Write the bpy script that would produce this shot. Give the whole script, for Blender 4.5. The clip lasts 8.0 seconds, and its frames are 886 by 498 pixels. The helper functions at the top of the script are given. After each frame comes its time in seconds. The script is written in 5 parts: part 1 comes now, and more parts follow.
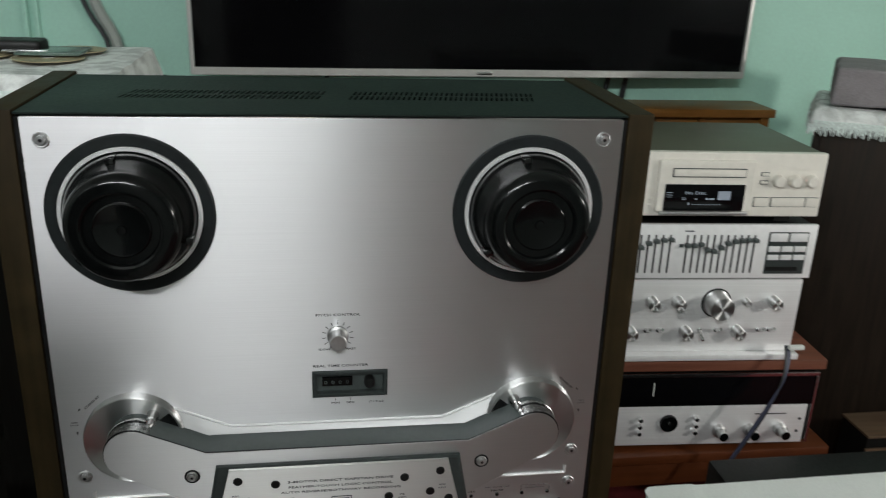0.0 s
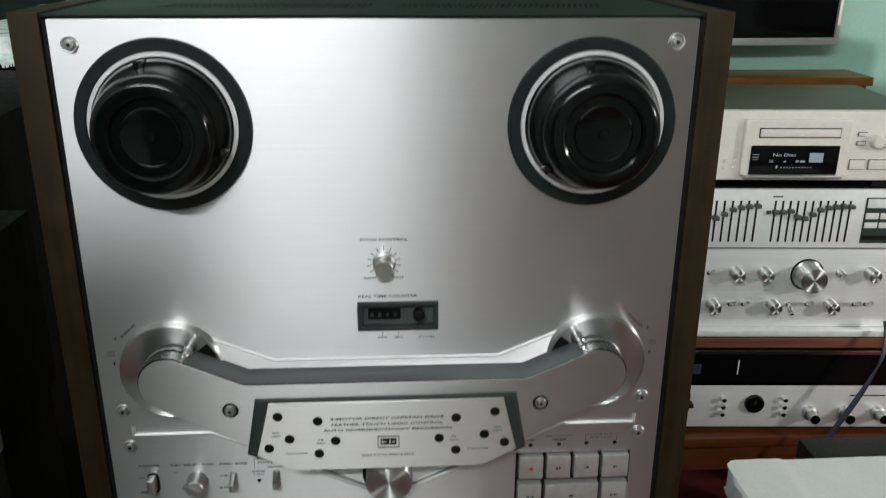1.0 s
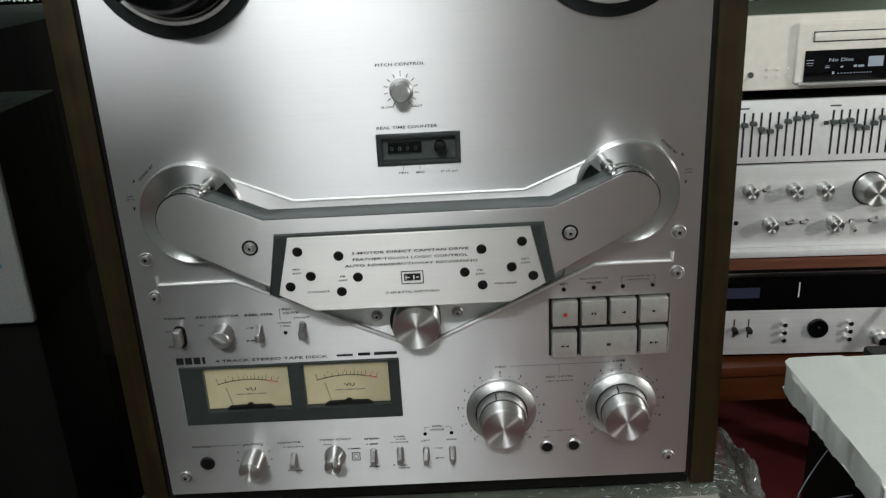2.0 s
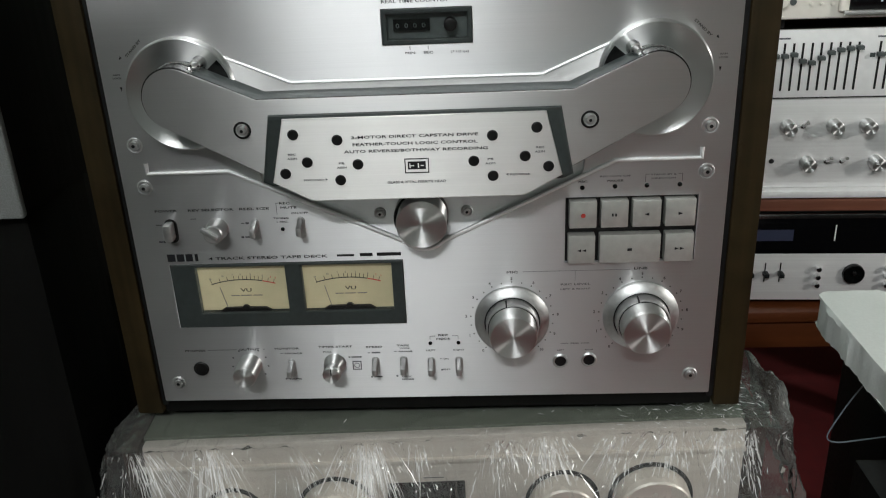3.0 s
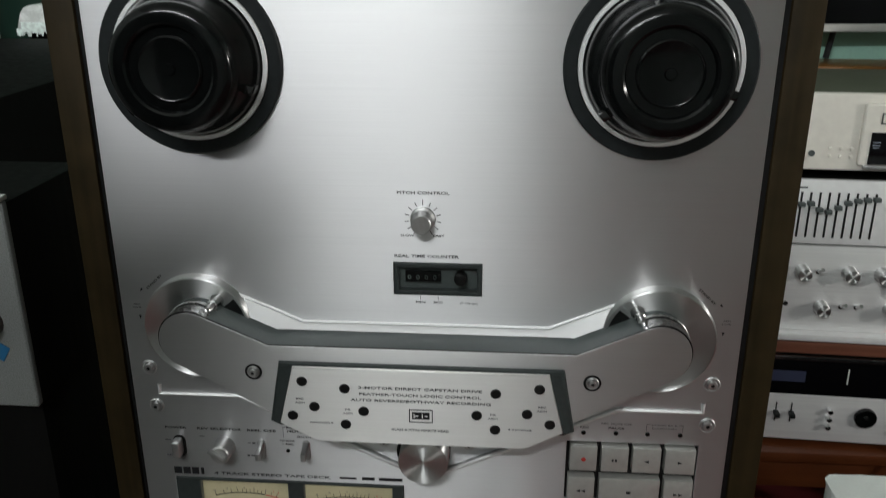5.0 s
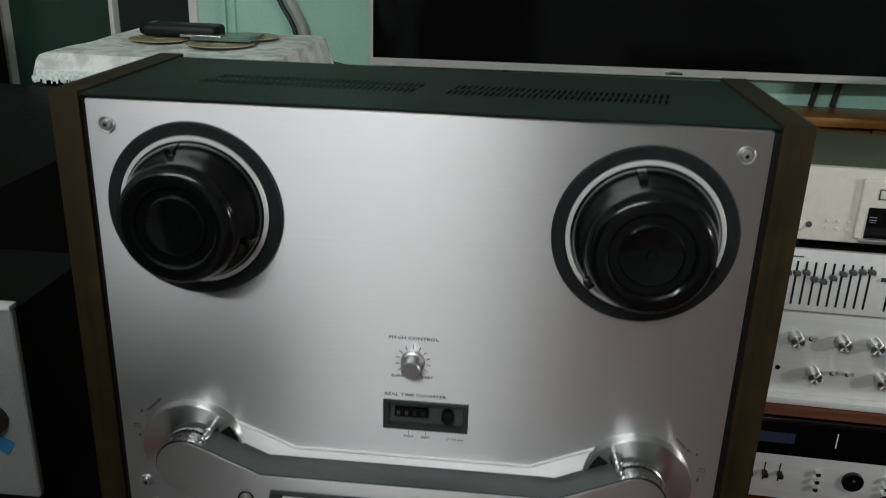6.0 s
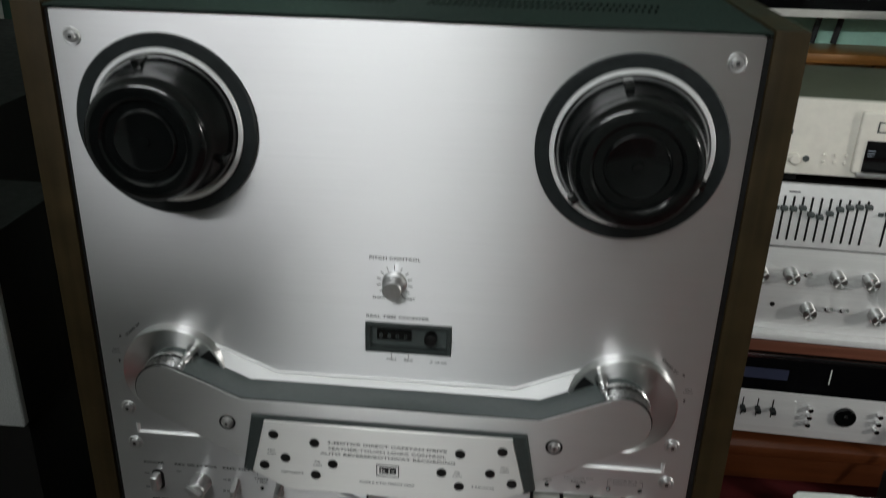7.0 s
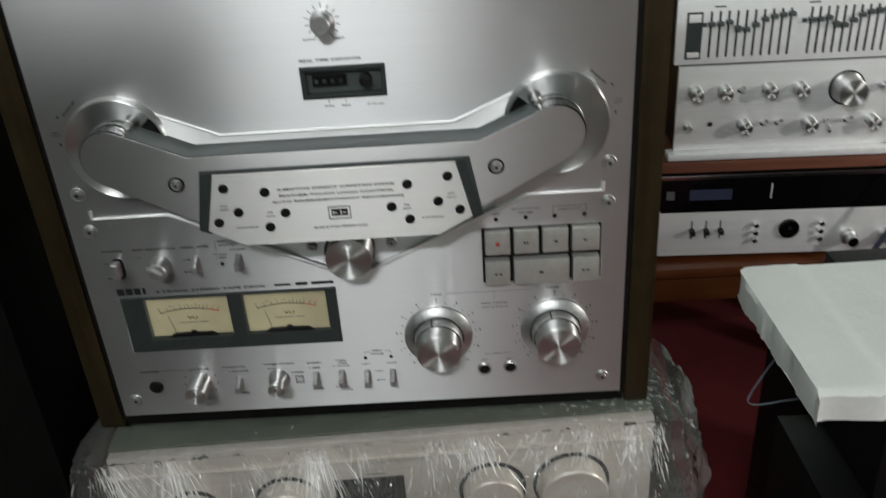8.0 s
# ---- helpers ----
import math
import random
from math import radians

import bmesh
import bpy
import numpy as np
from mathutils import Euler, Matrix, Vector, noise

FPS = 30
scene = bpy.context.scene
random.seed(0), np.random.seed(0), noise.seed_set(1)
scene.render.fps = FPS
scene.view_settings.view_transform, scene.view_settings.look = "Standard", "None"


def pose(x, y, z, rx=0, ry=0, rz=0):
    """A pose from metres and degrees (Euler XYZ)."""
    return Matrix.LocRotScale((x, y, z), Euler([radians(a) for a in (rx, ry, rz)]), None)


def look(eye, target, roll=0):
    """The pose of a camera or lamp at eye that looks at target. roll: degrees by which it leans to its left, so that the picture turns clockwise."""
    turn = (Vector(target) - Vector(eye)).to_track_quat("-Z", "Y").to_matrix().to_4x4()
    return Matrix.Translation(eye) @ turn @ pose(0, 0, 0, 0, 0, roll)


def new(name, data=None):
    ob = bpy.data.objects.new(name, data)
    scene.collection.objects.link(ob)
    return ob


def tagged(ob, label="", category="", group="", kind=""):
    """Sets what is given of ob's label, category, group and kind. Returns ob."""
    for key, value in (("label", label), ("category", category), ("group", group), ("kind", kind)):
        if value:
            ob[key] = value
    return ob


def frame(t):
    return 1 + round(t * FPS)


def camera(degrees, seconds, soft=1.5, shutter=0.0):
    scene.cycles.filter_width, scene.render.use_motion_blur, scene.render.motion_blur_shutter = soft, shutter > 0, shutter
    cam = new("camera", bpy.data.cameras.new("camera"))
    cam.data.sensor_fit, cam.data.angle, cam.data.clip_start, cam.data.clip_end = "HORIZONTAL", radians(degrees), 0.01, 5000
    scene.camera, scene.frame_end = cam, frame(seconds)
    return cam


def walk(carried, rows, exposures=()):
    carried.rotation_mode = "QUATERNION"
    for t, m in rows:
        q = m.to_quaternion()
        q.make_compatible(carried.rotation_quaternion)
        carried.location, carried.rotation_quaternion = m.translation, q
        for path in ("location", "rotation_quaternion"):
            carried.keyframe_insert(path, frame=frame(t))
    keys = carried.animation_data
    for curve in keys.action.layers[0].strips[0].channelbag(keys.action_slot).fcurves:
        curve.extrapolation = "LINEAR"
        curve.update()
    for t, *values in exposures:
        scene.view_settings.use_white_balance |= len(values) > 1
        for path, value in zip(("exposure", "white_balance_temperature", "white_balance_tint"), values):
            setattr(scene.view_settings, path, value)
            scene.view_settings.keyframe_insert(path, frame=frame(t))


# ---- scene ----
cam = camera(55.2, 8.0, soft=1.05, shutter=0.4)
PATH = [
    (0, (-0.017, -0.578, 1.294), (0.284, 1.278, 0.612), 2.2),
    (0.3, (-0.005, -0.564, 1.296), (0.197, 1.302, 0.605), 3.4),
    (0.5, (0.003, -0.553, 1.289), (0.172, 1.316, 0.597), 3.2),
    (0.8, (0.007, -0.542, 1.254), (0.134, 1.328, 0.555), 1.6),
    (1, (0.007, -0.55, 1.226), (0.121, 1.324, 0.536), 0.3),
    (1.2, (0.011, -0.561, 1.196), (0.104, 1.32, 0.523), -0.6),
    (1.5, (0.02, -0.575, 1.155), (0.098, 1.306, 0.481), -1.5),
    (1.7, (0.025, -0.573, 1.133), (0.059, 1.305, 0.447), -2.4),
    (2.8, (0.038, -0.549, 1.068), (-0.057, 1.3, 0.311), -2.6),
    (3, (0.041, -0.543, 1.053), (-0.055, 1.293, 0.268), -2.6),
    (3.5, (0.043, -0.534, 1.053), (-0.036, 1.29, 0.237), -1.8),
    (4, (0.049, -0.523, 1.094), (-0.042, 1.313, 0.308), -1.0),
    (4.5, (0.049, -0.515, 1.141), (-0.059, 1.343, 0.41), 0.0),
    (5, (0.05, -0.506, 1.18), (-0.09, 1.367, 0.492), -0.1),
    (5.2, (0.056, -0.515, 1.177), (-0.097, 1.38, 0.557), 0.2),
    (6.3, (0.059, -0.482, 1.309), (-0.084, 1.364, 0.55), 2.6),
    (6.5, (0.062, -0.479, 1.311), (-0.075, 1.353, 0.52), 2.9),
    (7, (0.069, -0.485, 1.256), (-0.077, 1.337, 0.444), 1.6),
    (7.5, (0.07, -0.521, 1.189), (-0.032, 1.277, 0.319), -2.4),
    (7.7, (0.07, -0.533, 1.162), (-0.035, 1.25, 0.262), -3.6),
    (7.9, (0.08, -0.553, 1.148), (0.01, 1.214, 0.215), -3.8),
    (8, (0.082, -0.557, 1.141), (0.038, 1.203, 0.193), -3.9),
]
walk(cam, [(t, look(eye, target, roll)) for t, eye, target, roll in PATH],
     [(0, -0.12), (1.5, 0.13), (3.5, 0.14), (4.2, 0.03), (5.0, -0.25), (6.5, -0.36), (7.2, -0.14), (8.0, 0.0)])

# ---- world, lights ----
world = bpy.data.worlds.new("night")
scene.world = world
world.use_nodes = True
world.node_tree.nodes["Background"].inputs[0].default_value = (0.01, 0.012, 0.015, 1)
world.node_tree.nodes["Background"].inputs[1].default_value = 0.2


def lamp(name, eye, target, power, sx, sy, colour):
    data = bpy.data.lights.new(name, "AREA")
    data.shape, data.size, data.size_y, data.energy, data.color = "RECTANGLE", sx, sy, power, colour
    ob = new(name, data)
    ob.matrix_world = look(eye, target)
    return ob


lamp("ceiling_tube_light", (-0.66, -1.95, 2.46), (-0.52, 0.0, 0.9), 40, 1.46, 0.07, (0.97, 1.0, 1.01))
# fill added as the tube's upward share, bounced to lighten the shadows
lamp("tube_back_light", (-0.66, -1.99, 2.715), (-0.66, -2.6, 2.80), 44, 1.40, 0.05, (0.97, 1.0, 1.01))
# source out of view, placed by the knobs' leftward shadows on the stack
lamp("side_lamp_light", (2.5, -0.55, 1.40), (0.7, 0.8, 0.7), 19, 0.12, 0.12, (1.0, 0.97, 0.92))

# ---- materials ----


def material(name, colour, rough=0.5, metal=0.0, coat=0.0, spec=0.5):
    m = bpy.data.materials.new(name)
    m.use_nodes = True
    b = m.node_tree.nodes["Principled BSDF"]
    b.inputs["Base Color"].default_value = (*colour, 1)
    b.inputs["Roughness"].default_value = rough
    b.inputs["Metallic"].default_value = metal
    b.inputs["Coat Weight"].default_value = coat
    b.inputs["Specular IOR Level"].default_value = spec
    return m


def node(m, kind, **inputs):
    n = m.node_tree.nodes.new(kind)
    for key, value in inputs.items():
        n.inputs[key.replace("_", " ")].default_value = value
    return n


def link(m, a, out, b, into):
    m.node_tree.links.new(a.outputs[out], b.inputs[into])


def grain(m, size=(1, 1, 1), scale=50.0, detail=4.0, lo=0.8, hi=1.15, bump=0.0, rough=0.0, dist=0.001, second=None):
    """Colour variation, relief and uneven gloss from one or two stretched noises."""
    b = m.node_tree.nodes["Principled BSDF"]
    base = tuple(b.inputs["Base Color"].default_value)
    tc = node(m, "ShaderNodeTexCoord")
    mp = node(m, "ShaderNodeMapping")
    mp.inputs["Scale"].default_value = size
    link(m, tc, "Object", mp, "Vector")
    nz = node(m, "ShaderNodeTexNoise", Scale=scale, Detail=detail)
    link(m, mp, "Vector", nz, "Vector")
    fac = nz
    out = "Fac"
    if second:
        n2 = node(m, "ShaderNodeTexNoise", Scale=second, Detail=3.0)
        link(m, tc, "Object", n2, "Vector")
        mx = node(m, "ShaderNodeMath")
        mx.operation = "ADD"
        link(m, nz, "Fac", mx, 0)
        link(m, n2, "Fac", mx, 1)
        hf = node(m, "ShaderNodeMath")
        hf.operation = "MULTIPLY"
        hf.inputs[1].default_value = 0.5
        link(m, mx, 0, hf, 0)
        fac, out = hf, 0
    ramp = node(m, "ShaderNodeMapRange")
    ramp.inputs["From Min"].default_value, ramp.inputs["From Max"].default_value = 0.3, 0.7
    ramp.inputs["To Min"].default_value, ramp.inputs["To Max"].default_value = lo, hi
    link(m, fac, out, ramp, "Value")
    mul = node(m, "ShaderNodeVectorMath")
    mul.operation = "SCALE"
    mul.inputs[0].default_value = base[:3]
    link(m, ramp, "Result", mul, "Scale")
    link(m, mul, "Vector", b, "Base Color")
    if bump:
        bp = node(m, "ShaderNodeBump", Strength=bump, Distance=dist)
        link(m, fac, out, bp, "Height")
        link(m, bp, "Normal", b, "Normal")
    if rough:
        r0 = b.inputs["Roughness"].default_value
        rr = node(m, "ShaderNodeMapRange")
        rr.inputs["From Min"].default_value, rr.inputs["From Max"].default_value = 0.3, 0.7
        rr.inputs["To Min"].default_value, rr.inputs["To Max"].default_value = max(0.02, r0 - rough), r0 + rough
        link(m, fac, out, rr, "Value")
        link(m, rr, "Result", b, "Roughness")
    return m


def brushed(name, colour, rough, aniso, turn=0.0, radial=False):
    m = material(name, colour, rough, 1.0)
    b = m.node_tree.nodes["Principled BSDF"]
    b.inputs["Anisotropic"].default_value = aniso
    b.inputs["Anisotropic Rotation"].default_value = turn
    t = node(m, "ShaderNodeTangent")
    if radial:
        t.direction_type, t.axis = "RADIAL", "Y"
    else:
        t.direction_type = "UV_MAP"
    link(m, t, "Tangent", b, "Tangent")
    if not radial:
        grain(m, (9, 9, 3500), 1.0, 2.0, 0.965, 1.03, 0.0, 0.012)
    return m


ALU = brushed("brushed_aluminium", (0.68, 0.675, 0.685), 0.37, 0.97, 0.25)
ALU_COVER = brushed("brushed_cover", (0.60, 0.595, 0.595), 0.37, 0.97, 0.25)
ALU_PLATE = brushed("satin_plate", (0.68, 0.67, 0.655), 0.44, 0.92, 0.25)
SPUN = brushed("spun_aluminium", (0.74, 0.74, 0.74), 0.44, 0.97, 0.25, True)
SPUN_DARK = brushed("spun_disc", (0.70, 0.70, 0.70), 0.40, 0.97, 0.25, True)
CHROME = grain(material("chrome", (0.70, 0.70, 0.70), 0.22, 1.0), scale=300, lo=0.95, hi=1.03, rough=0.05)
SATIN = grain(material("satin_metal", (0.58, 0.58, 0.58), 0.42, 1.0), scale=400, lo=0.92, hi=1.05, rough=0.06)
RAMP = grain(material("satin_ramp", (0.40, 0.40, 0.40), 0.50, 0.9), (9, 9, 900), 1.0, 2.0, 0.97, 1.02, 0.0, 0.02)
ROLLER = grain(material("grey_satin_metal", (0.46, 0.46, 0.46), 0.26, 1.0), scale=400, lo=0.92, hi=1.05, rough=0.06)
SATIN_TRIM = material("bright_trim", (0.92, 0.92, 0.92), 0.5, 0.75)
BLACK_GLOSS = grain(material("black_gloss_plastic", (0.0025, 0.003, 0.003), 0.15, spec=0.25), scale=90, lo=0.8, hi=1.3, rough=0.03)
LUG = material("polished_black_plastic", (0.004, 0.0045, 0.0045), 0.14, spec=0.6)
BLACK = grain(material("black_plastic", (0.006, 0.006, 0.006), 0.45, spec=0.3), scale=200, lo=0.7, hi=1.4, rough=0.08)
DARK_GREY = grain(material("dark_grey_ring", (0.011, 0.0135, 0.014), 0.5, spec=0.2), scale=250, lo=0.8, hi=1.2, rough=0.06)
GREY = grain(material("grey_plastic", (0.066, 0.080, 0.078), 0.45), scale=250, lo=0.9, hi=1.1, rough=0.05)
FRAME_GREY = grain(material("window_surround", (0.030, 0.038, 0.037), 0.4), scale=250, lo=0.85, hi=1.15, rough=0.05)
TOPCOVER = grain(material("painted_steel", (0.008, 0.014, 0.0115), 0.5, spec=0.2), scale=350, lo=0.85, hi=1.15, bump=0.25, rough=0.08, dist=0.0004, second=9)
WALNUT = grain(material("walnut_veneer", (0.0225, 0.0150, 0.0055), 0.55, spec=0.16), (60, 60, 2.2), 3.0, 6.0, 0.55, 1.5, 0.2, 0.08, 0.0005, 40)
PRINT = material("black_print", (0.012, 0.012, 0.014), 0.6, spec=0.3)
PRINT_GREY = material("grey_print", (0.09, 0.09, 0.10), 0.6)
RED = material("red_print", (0.45, 0.04, 0.03), 0.5)
CREAM = grain(material("cream_meter_card", (0.45, 0.405, 0.255), 0.6), scale=60, lo=0.93, hi=1.05)
BUTTON = grain(material("silver_button", (0.50, 0.50, 0.47), 0.42, 0.55), scale=200, lo=0.93, hi=1.06, rough=0.05)
LENS = material("clear_window", (1, 1, 1), 0.03)
LENS.node_tree.nodes["Principled BSDF"].inputs["Transmission Weight"].default_value = 1.0
LENS.node_tree.nodes["Principled BSDF"].inputs["IOR"].default_value = 1.08
WALL = grain(material("mint_wall_paint", (0.41, 0.70, 0.58), 0.55), scale=5, lo=0.92, hi=1.06, bump=0.15, dist=0.002, second=120)
WALL_GREY = grain(material("pale_wall_paint", (0.66, 0.70, 0.68), 0.6), scale=5, lo=0.92, hi=1.06, bump=0.15, dist=0.002, second=120)
CEILING = grain(material("white_ceiling", (0.75, 0.75, 0.72), 0.8), scale=4, lo=0.94, hi=1.04)
# paint of the added shading wall, dark so that it reflects darkly
SHADE_WALL = grain(material("shade_wall_paint", (0.05, 0.048, 0.045), 0.7), scale=5, lo=0.9, hi=1.08, bump=0.15, dist=0.002, second=120)
FLOOR = grain(material("grey_brown_floor_tile", (0.23, 0.205, 0.195), 0.35), scale=8, lo=0.75, hi=1.2, rough=0.08, second=90)
RUG = grain(material("dark_red_carpet", (0.11, 0.002, 0.004), 0.95), scale=40, lo=0.7, hi=1.2, bump=0.4, dist=0.003, second=500)
ORANGE = grain(material("orange_varnish", (0.22, 0.092, 0.018), 0.4), (1.5, 30, 30), 3.0, 5.0, 0.65, 1.3, 0.1, 0.06, 0.0006, 14)
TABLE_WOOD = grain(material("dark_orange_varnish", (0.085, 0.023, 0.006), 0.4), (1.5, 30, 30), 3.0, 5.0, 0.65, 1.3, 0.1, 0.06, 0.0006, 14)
BOARD = grain(material("red_brown_board", (0.16, 0.058, 0.034), 0.45), (1.5, 40, 40), 3.0, 5.0, 0.75, 1.2, 0.1, 0.06, 0.0006)
SPEAKER = grain(material("black_ash_veneer", (0.004, 0.004, 0.0035), 0.7, spec=0.12), (40, 40, 2), 3.0, 5.0, 0.6, 1.5, 0.15, 0.08, 0.0005)
SPEAKER_BROWN = grain(material("dark_brown_veneer", (0.016, 0.010, 0.006), 0.55, spec=0.25), (40, 40, 2), 3.0, 5.0, 0.6, 1.5, 0.15, 0.08, 0.0005)
SPEAKER_TRIM = grain(material("dull_brown_trim", (0.10, 0.065, 0.04), 0.35), (2, 40, 40), 3.0, 5.0, 0.7, 1.2)
BLACK_CLOTH = grain(material("black_grille_cloth", (0.004, 0.004, 0.004), 0.95, spec=0.08), scale=900, lo=0.7, hi=1.3, bump=0.3, dist=0.0006)
GRILLE = grain(material("pale_grey_face", (0.25, 0.26, 0.255), 0.9), scale=900, lo=0.75, hi=1.15, bump=0.3, dist=0.0006)
BROWN_KNOB = material("dark_brown_plastic", (0.03, 0.018, 0.012), 0.5)
BLUE_STICKER = material("blue_paper", (0.02, 0.16, 0.34), 0.6)
SILVER_PAINT = grain(material("silver_face", (0.84, 0.84, 0.84), 0.38, 0.35), (3, 3, 300), 1.0, 2.0, 0.95, 1.04, 0.0, 0.04)
WHITE_FACE = grain(material("pale_silver_face", (0.88, 0.88, 0.88), 0.42, 0.25), scale=80, lo=0.96, hi=1.03, rough=0.04)
CHAMPAGNE = grain(material("champagne_plastic", (0.76, 0.73, 0.66), 0.36), scale=80, lo=0.96, hi=1.03, rough=0.04)
OLIVE = grain(material("olive_grey_lid", (0.105, 0.11, 0.078), 0.5), scale=30, lo=0.88, hi=1.1, second=300, rough=0.05)
GLASS_BLACK = grain(material("black_glass", (0.003, 0.003, 0.0035), 0.1, spec=0.22), scale=5, lo=0.8, hi=1.2, rough=0.03)
TV_SILVER = grain(material("silver_bezel", (0.58, 0.58, 0.55), 0.35, 0.4), scale=60, lo=0.96, hi=1.03)
WHITE_PAINT = grain(material("white_frame_paint", (0.72, 0.74, 0.70), 0.45), scale=25, lo=0.92, hi=1.04)
FOAM = grain(material("white_polystyrene", (0.80, 0.82, 0.80), 0.75), scale=260, detail=2.0, lo=0.94, hi=1.04, bump=0.35, dist=0.002, second=14)
LACE = grain(material("white_lace_cloth", (0.86, 0.89, 0.87), 0.9), scale=22, lo=0.80, hi=1.1, bump=0.12, dist=0.002, second=300)
LACE_GAPS = node(LACE, "ShaderNodeTexNoise", Scale=26.0, Detail=5.0, Distortion=0.5)
LACE_COORD = node(LACE, "ShaderNodeTexCoord")
LACE_RANGE = node(LACE, "ShaderNodeMapRange")
LACE_RANGE.inputs["From Min"].default_value, LACE_RANGE.inputs["From Max"].default_value = 0.40, 0.56
LACE_RANGE.inputs["To Min"].default_value, LACE_RANGE.inputs["To Max"].default_value = 0.62, 1.0
link(LACE, LACE_COORD, "Object", LACE_GAPS, "Vector")
link(LACE, LACE_GAPS, "Fac", LACE_RANGE, "Value")
link(LACE, LACE_RANGE, "Result", LACE.node_tree.nodes["Principled BSDF"], "Alpha")
FRINGE = grain(material("pale_fringe_thread", (0.80, 0.90, 0.86), 0.9), scale=200, lo=0.75, hi=1.15)
GREY_CLOTH = grain(material("grey_cloth", (0.27, 0.25, 0.26), 0.95), scale=25, lo=0.75, hi=1.2, bump=0.5, dist=0.003, second=300)
GOLD = grain(material("gold_foil_disc", (0.40, 0.34, 0.21), 0.45, 0.2), scale=40, lo=0.8, hi=1.2, rough=0.08)
CABLE = material("black_cable", (0.02, 0.022, 0.024), 0.5)
CABLE_BLUE = material("blue_grey_cable", (0.030, 0.036, 0.070), 0.45)
CABLE_PALE = material("pale_blue_cable", (0.24, 0.29, 0.34), 0.4)
CABLE_GREY = material("grey_conduit", (0.33, 0.36, 0.33), 0.5)
NIGHT = grain(material("dark_window_glass", (0.012, 0.022, 0.019), 0.12), scale=3, lo=0.8, hi=1.2)
GREEN_PANE = grain(material("green_tinted_pane", (0.020, 0.050, 0.036), 0.25), scale=3, lo=0.8, hi=1.2)
CASE = grain(material("smoky_case", (0.10, 0.15, 0.13), 0.2), scale=20, lo=0.8, hi=1.2)
# near-black and glossless: shade behind the vent slots put into the colour
VOID = material("shaded_interior", (0.001, 0.001, 0.001), 1.0, spec=0.0)
CURTAIN = grain(material("black_curtain", (0.004, 0.0045, 0.0045), 0.95, spec=0.1), scale=40, lo=0.7, hi=1.4)
RECEIVER_FACE = grain(material("champagne_metal_face", (0.64, 0.60, 0.545), 0.42, 0.35), (3, 3, 300), 1.0, 2.0, 0.95, 1.04, 0.0, 0.04)
RECEIVER_LID = grain(material("grey_green_lid", (0.075, 0.092, 0.064), 0.5), scale=20, lo=0.85, hi=1.1, second=200, rough=0.05)
DISPLAY = material("display_segments", (0.30, 0.34, 0.40), 0.4)
DISPLAY.node_tree.nodes["Principled BSDF"].inputs["Emission Color"].default_value = (0.6, 0.75, 0.9, 1)
DISPLAY.node_tree.nodes["Principled BSDF"].inputs["Emission Strength"].default_value = 0.06

# highlights on the film's creases as a white colour with random opacity
CREASE_GLINT = material("crease_glint_white", (1.0, 1.0, 1.0), 0.28, 0.25, spec=1.0)
CREASE_GLINT.node_tree.nodes["Principled BSDF"].inputs["Alpha"].default_value = 0.75
_geo = node(CREASE_GLINT, "ShaderNodeNewGeometry")
_pw = node(CREASE_GLINT, "ShaderNodeMath")
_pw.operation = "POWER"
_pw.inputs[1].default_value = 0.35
link(CREASE_GLINT, _geo, "Random Per Island", _pw, 0)
link(CREASE_GLINT, _pw, 0, CREASE_GLINT.node_tree.nodes["Principled BSDF"], "Alpha")
# thin clear wrapping film
FILM = bpy.data.materials.new("clear_wrapping_film")
FILM.use_nodes = True
FILM.node_tree.nodes.remove(FILM.node_tree.nodes["Principled BSDF"])
_gl = node(FILM, "ShaderNodeBsdfGlossy", Roughness=0.10)
_tr = node(FILM, "ShaderNodeBsdfTransparent")
_tr.inputs["Color"].default_value = (0.97, 0.975, 0.965, 1)
_mix = node(FILM, "ShaderNodeMixShader")
_fr = node(FILM, "ShaderNodeFresnel", IOR=1.5)
_tc = node(FILM, "ShaderNodeTexCoord")
_mp = node(FILM, "ShaderNodeMapping")
_mp.inputs["Scale"].default_value = (80, 80, 22)
_nz = node(FILM, "ShaderNodeTexNoise", Scale=1.0, Detail=3.0, Distortion=0.6)
_bp = node(FILM, "ShaderNodeBump", Strength=0.5, Distance=0.006)
link(FILM, _tc, "Object", _mp, "Vector")
link(FILM, _mp, "Vector", _nz, "Vector")
link(FILM, _nz, "Fac", _bp, "Height")
link(FILM, _bp, "Normal", _gl, "Normal")
link(FILM, _bp, "Normal", _fr, "Normal")
_df = node(FILM, "ShaderNodeBsdfDiffuse")
_df.inputs["Color"].default_value = (0.85, 0.86, 0.84, 1)
_hz = node(FILM, "ShaderNodeMixShader")
_hz.inputs[0].default_value = 0.08
link(FILM, _tr, 0, _hz, 1)
link(FILM, _df, 0, _hz, 2)
link(FILM, _fr, 0, _mix, 0)
link(FILM, _hz, 0, _mix, 1)
link(FILM, _gl, 0, _mix, 2)
link(FILM, _mix, 0, FILM.node_tree.nodes["Material Output"], "Surface")

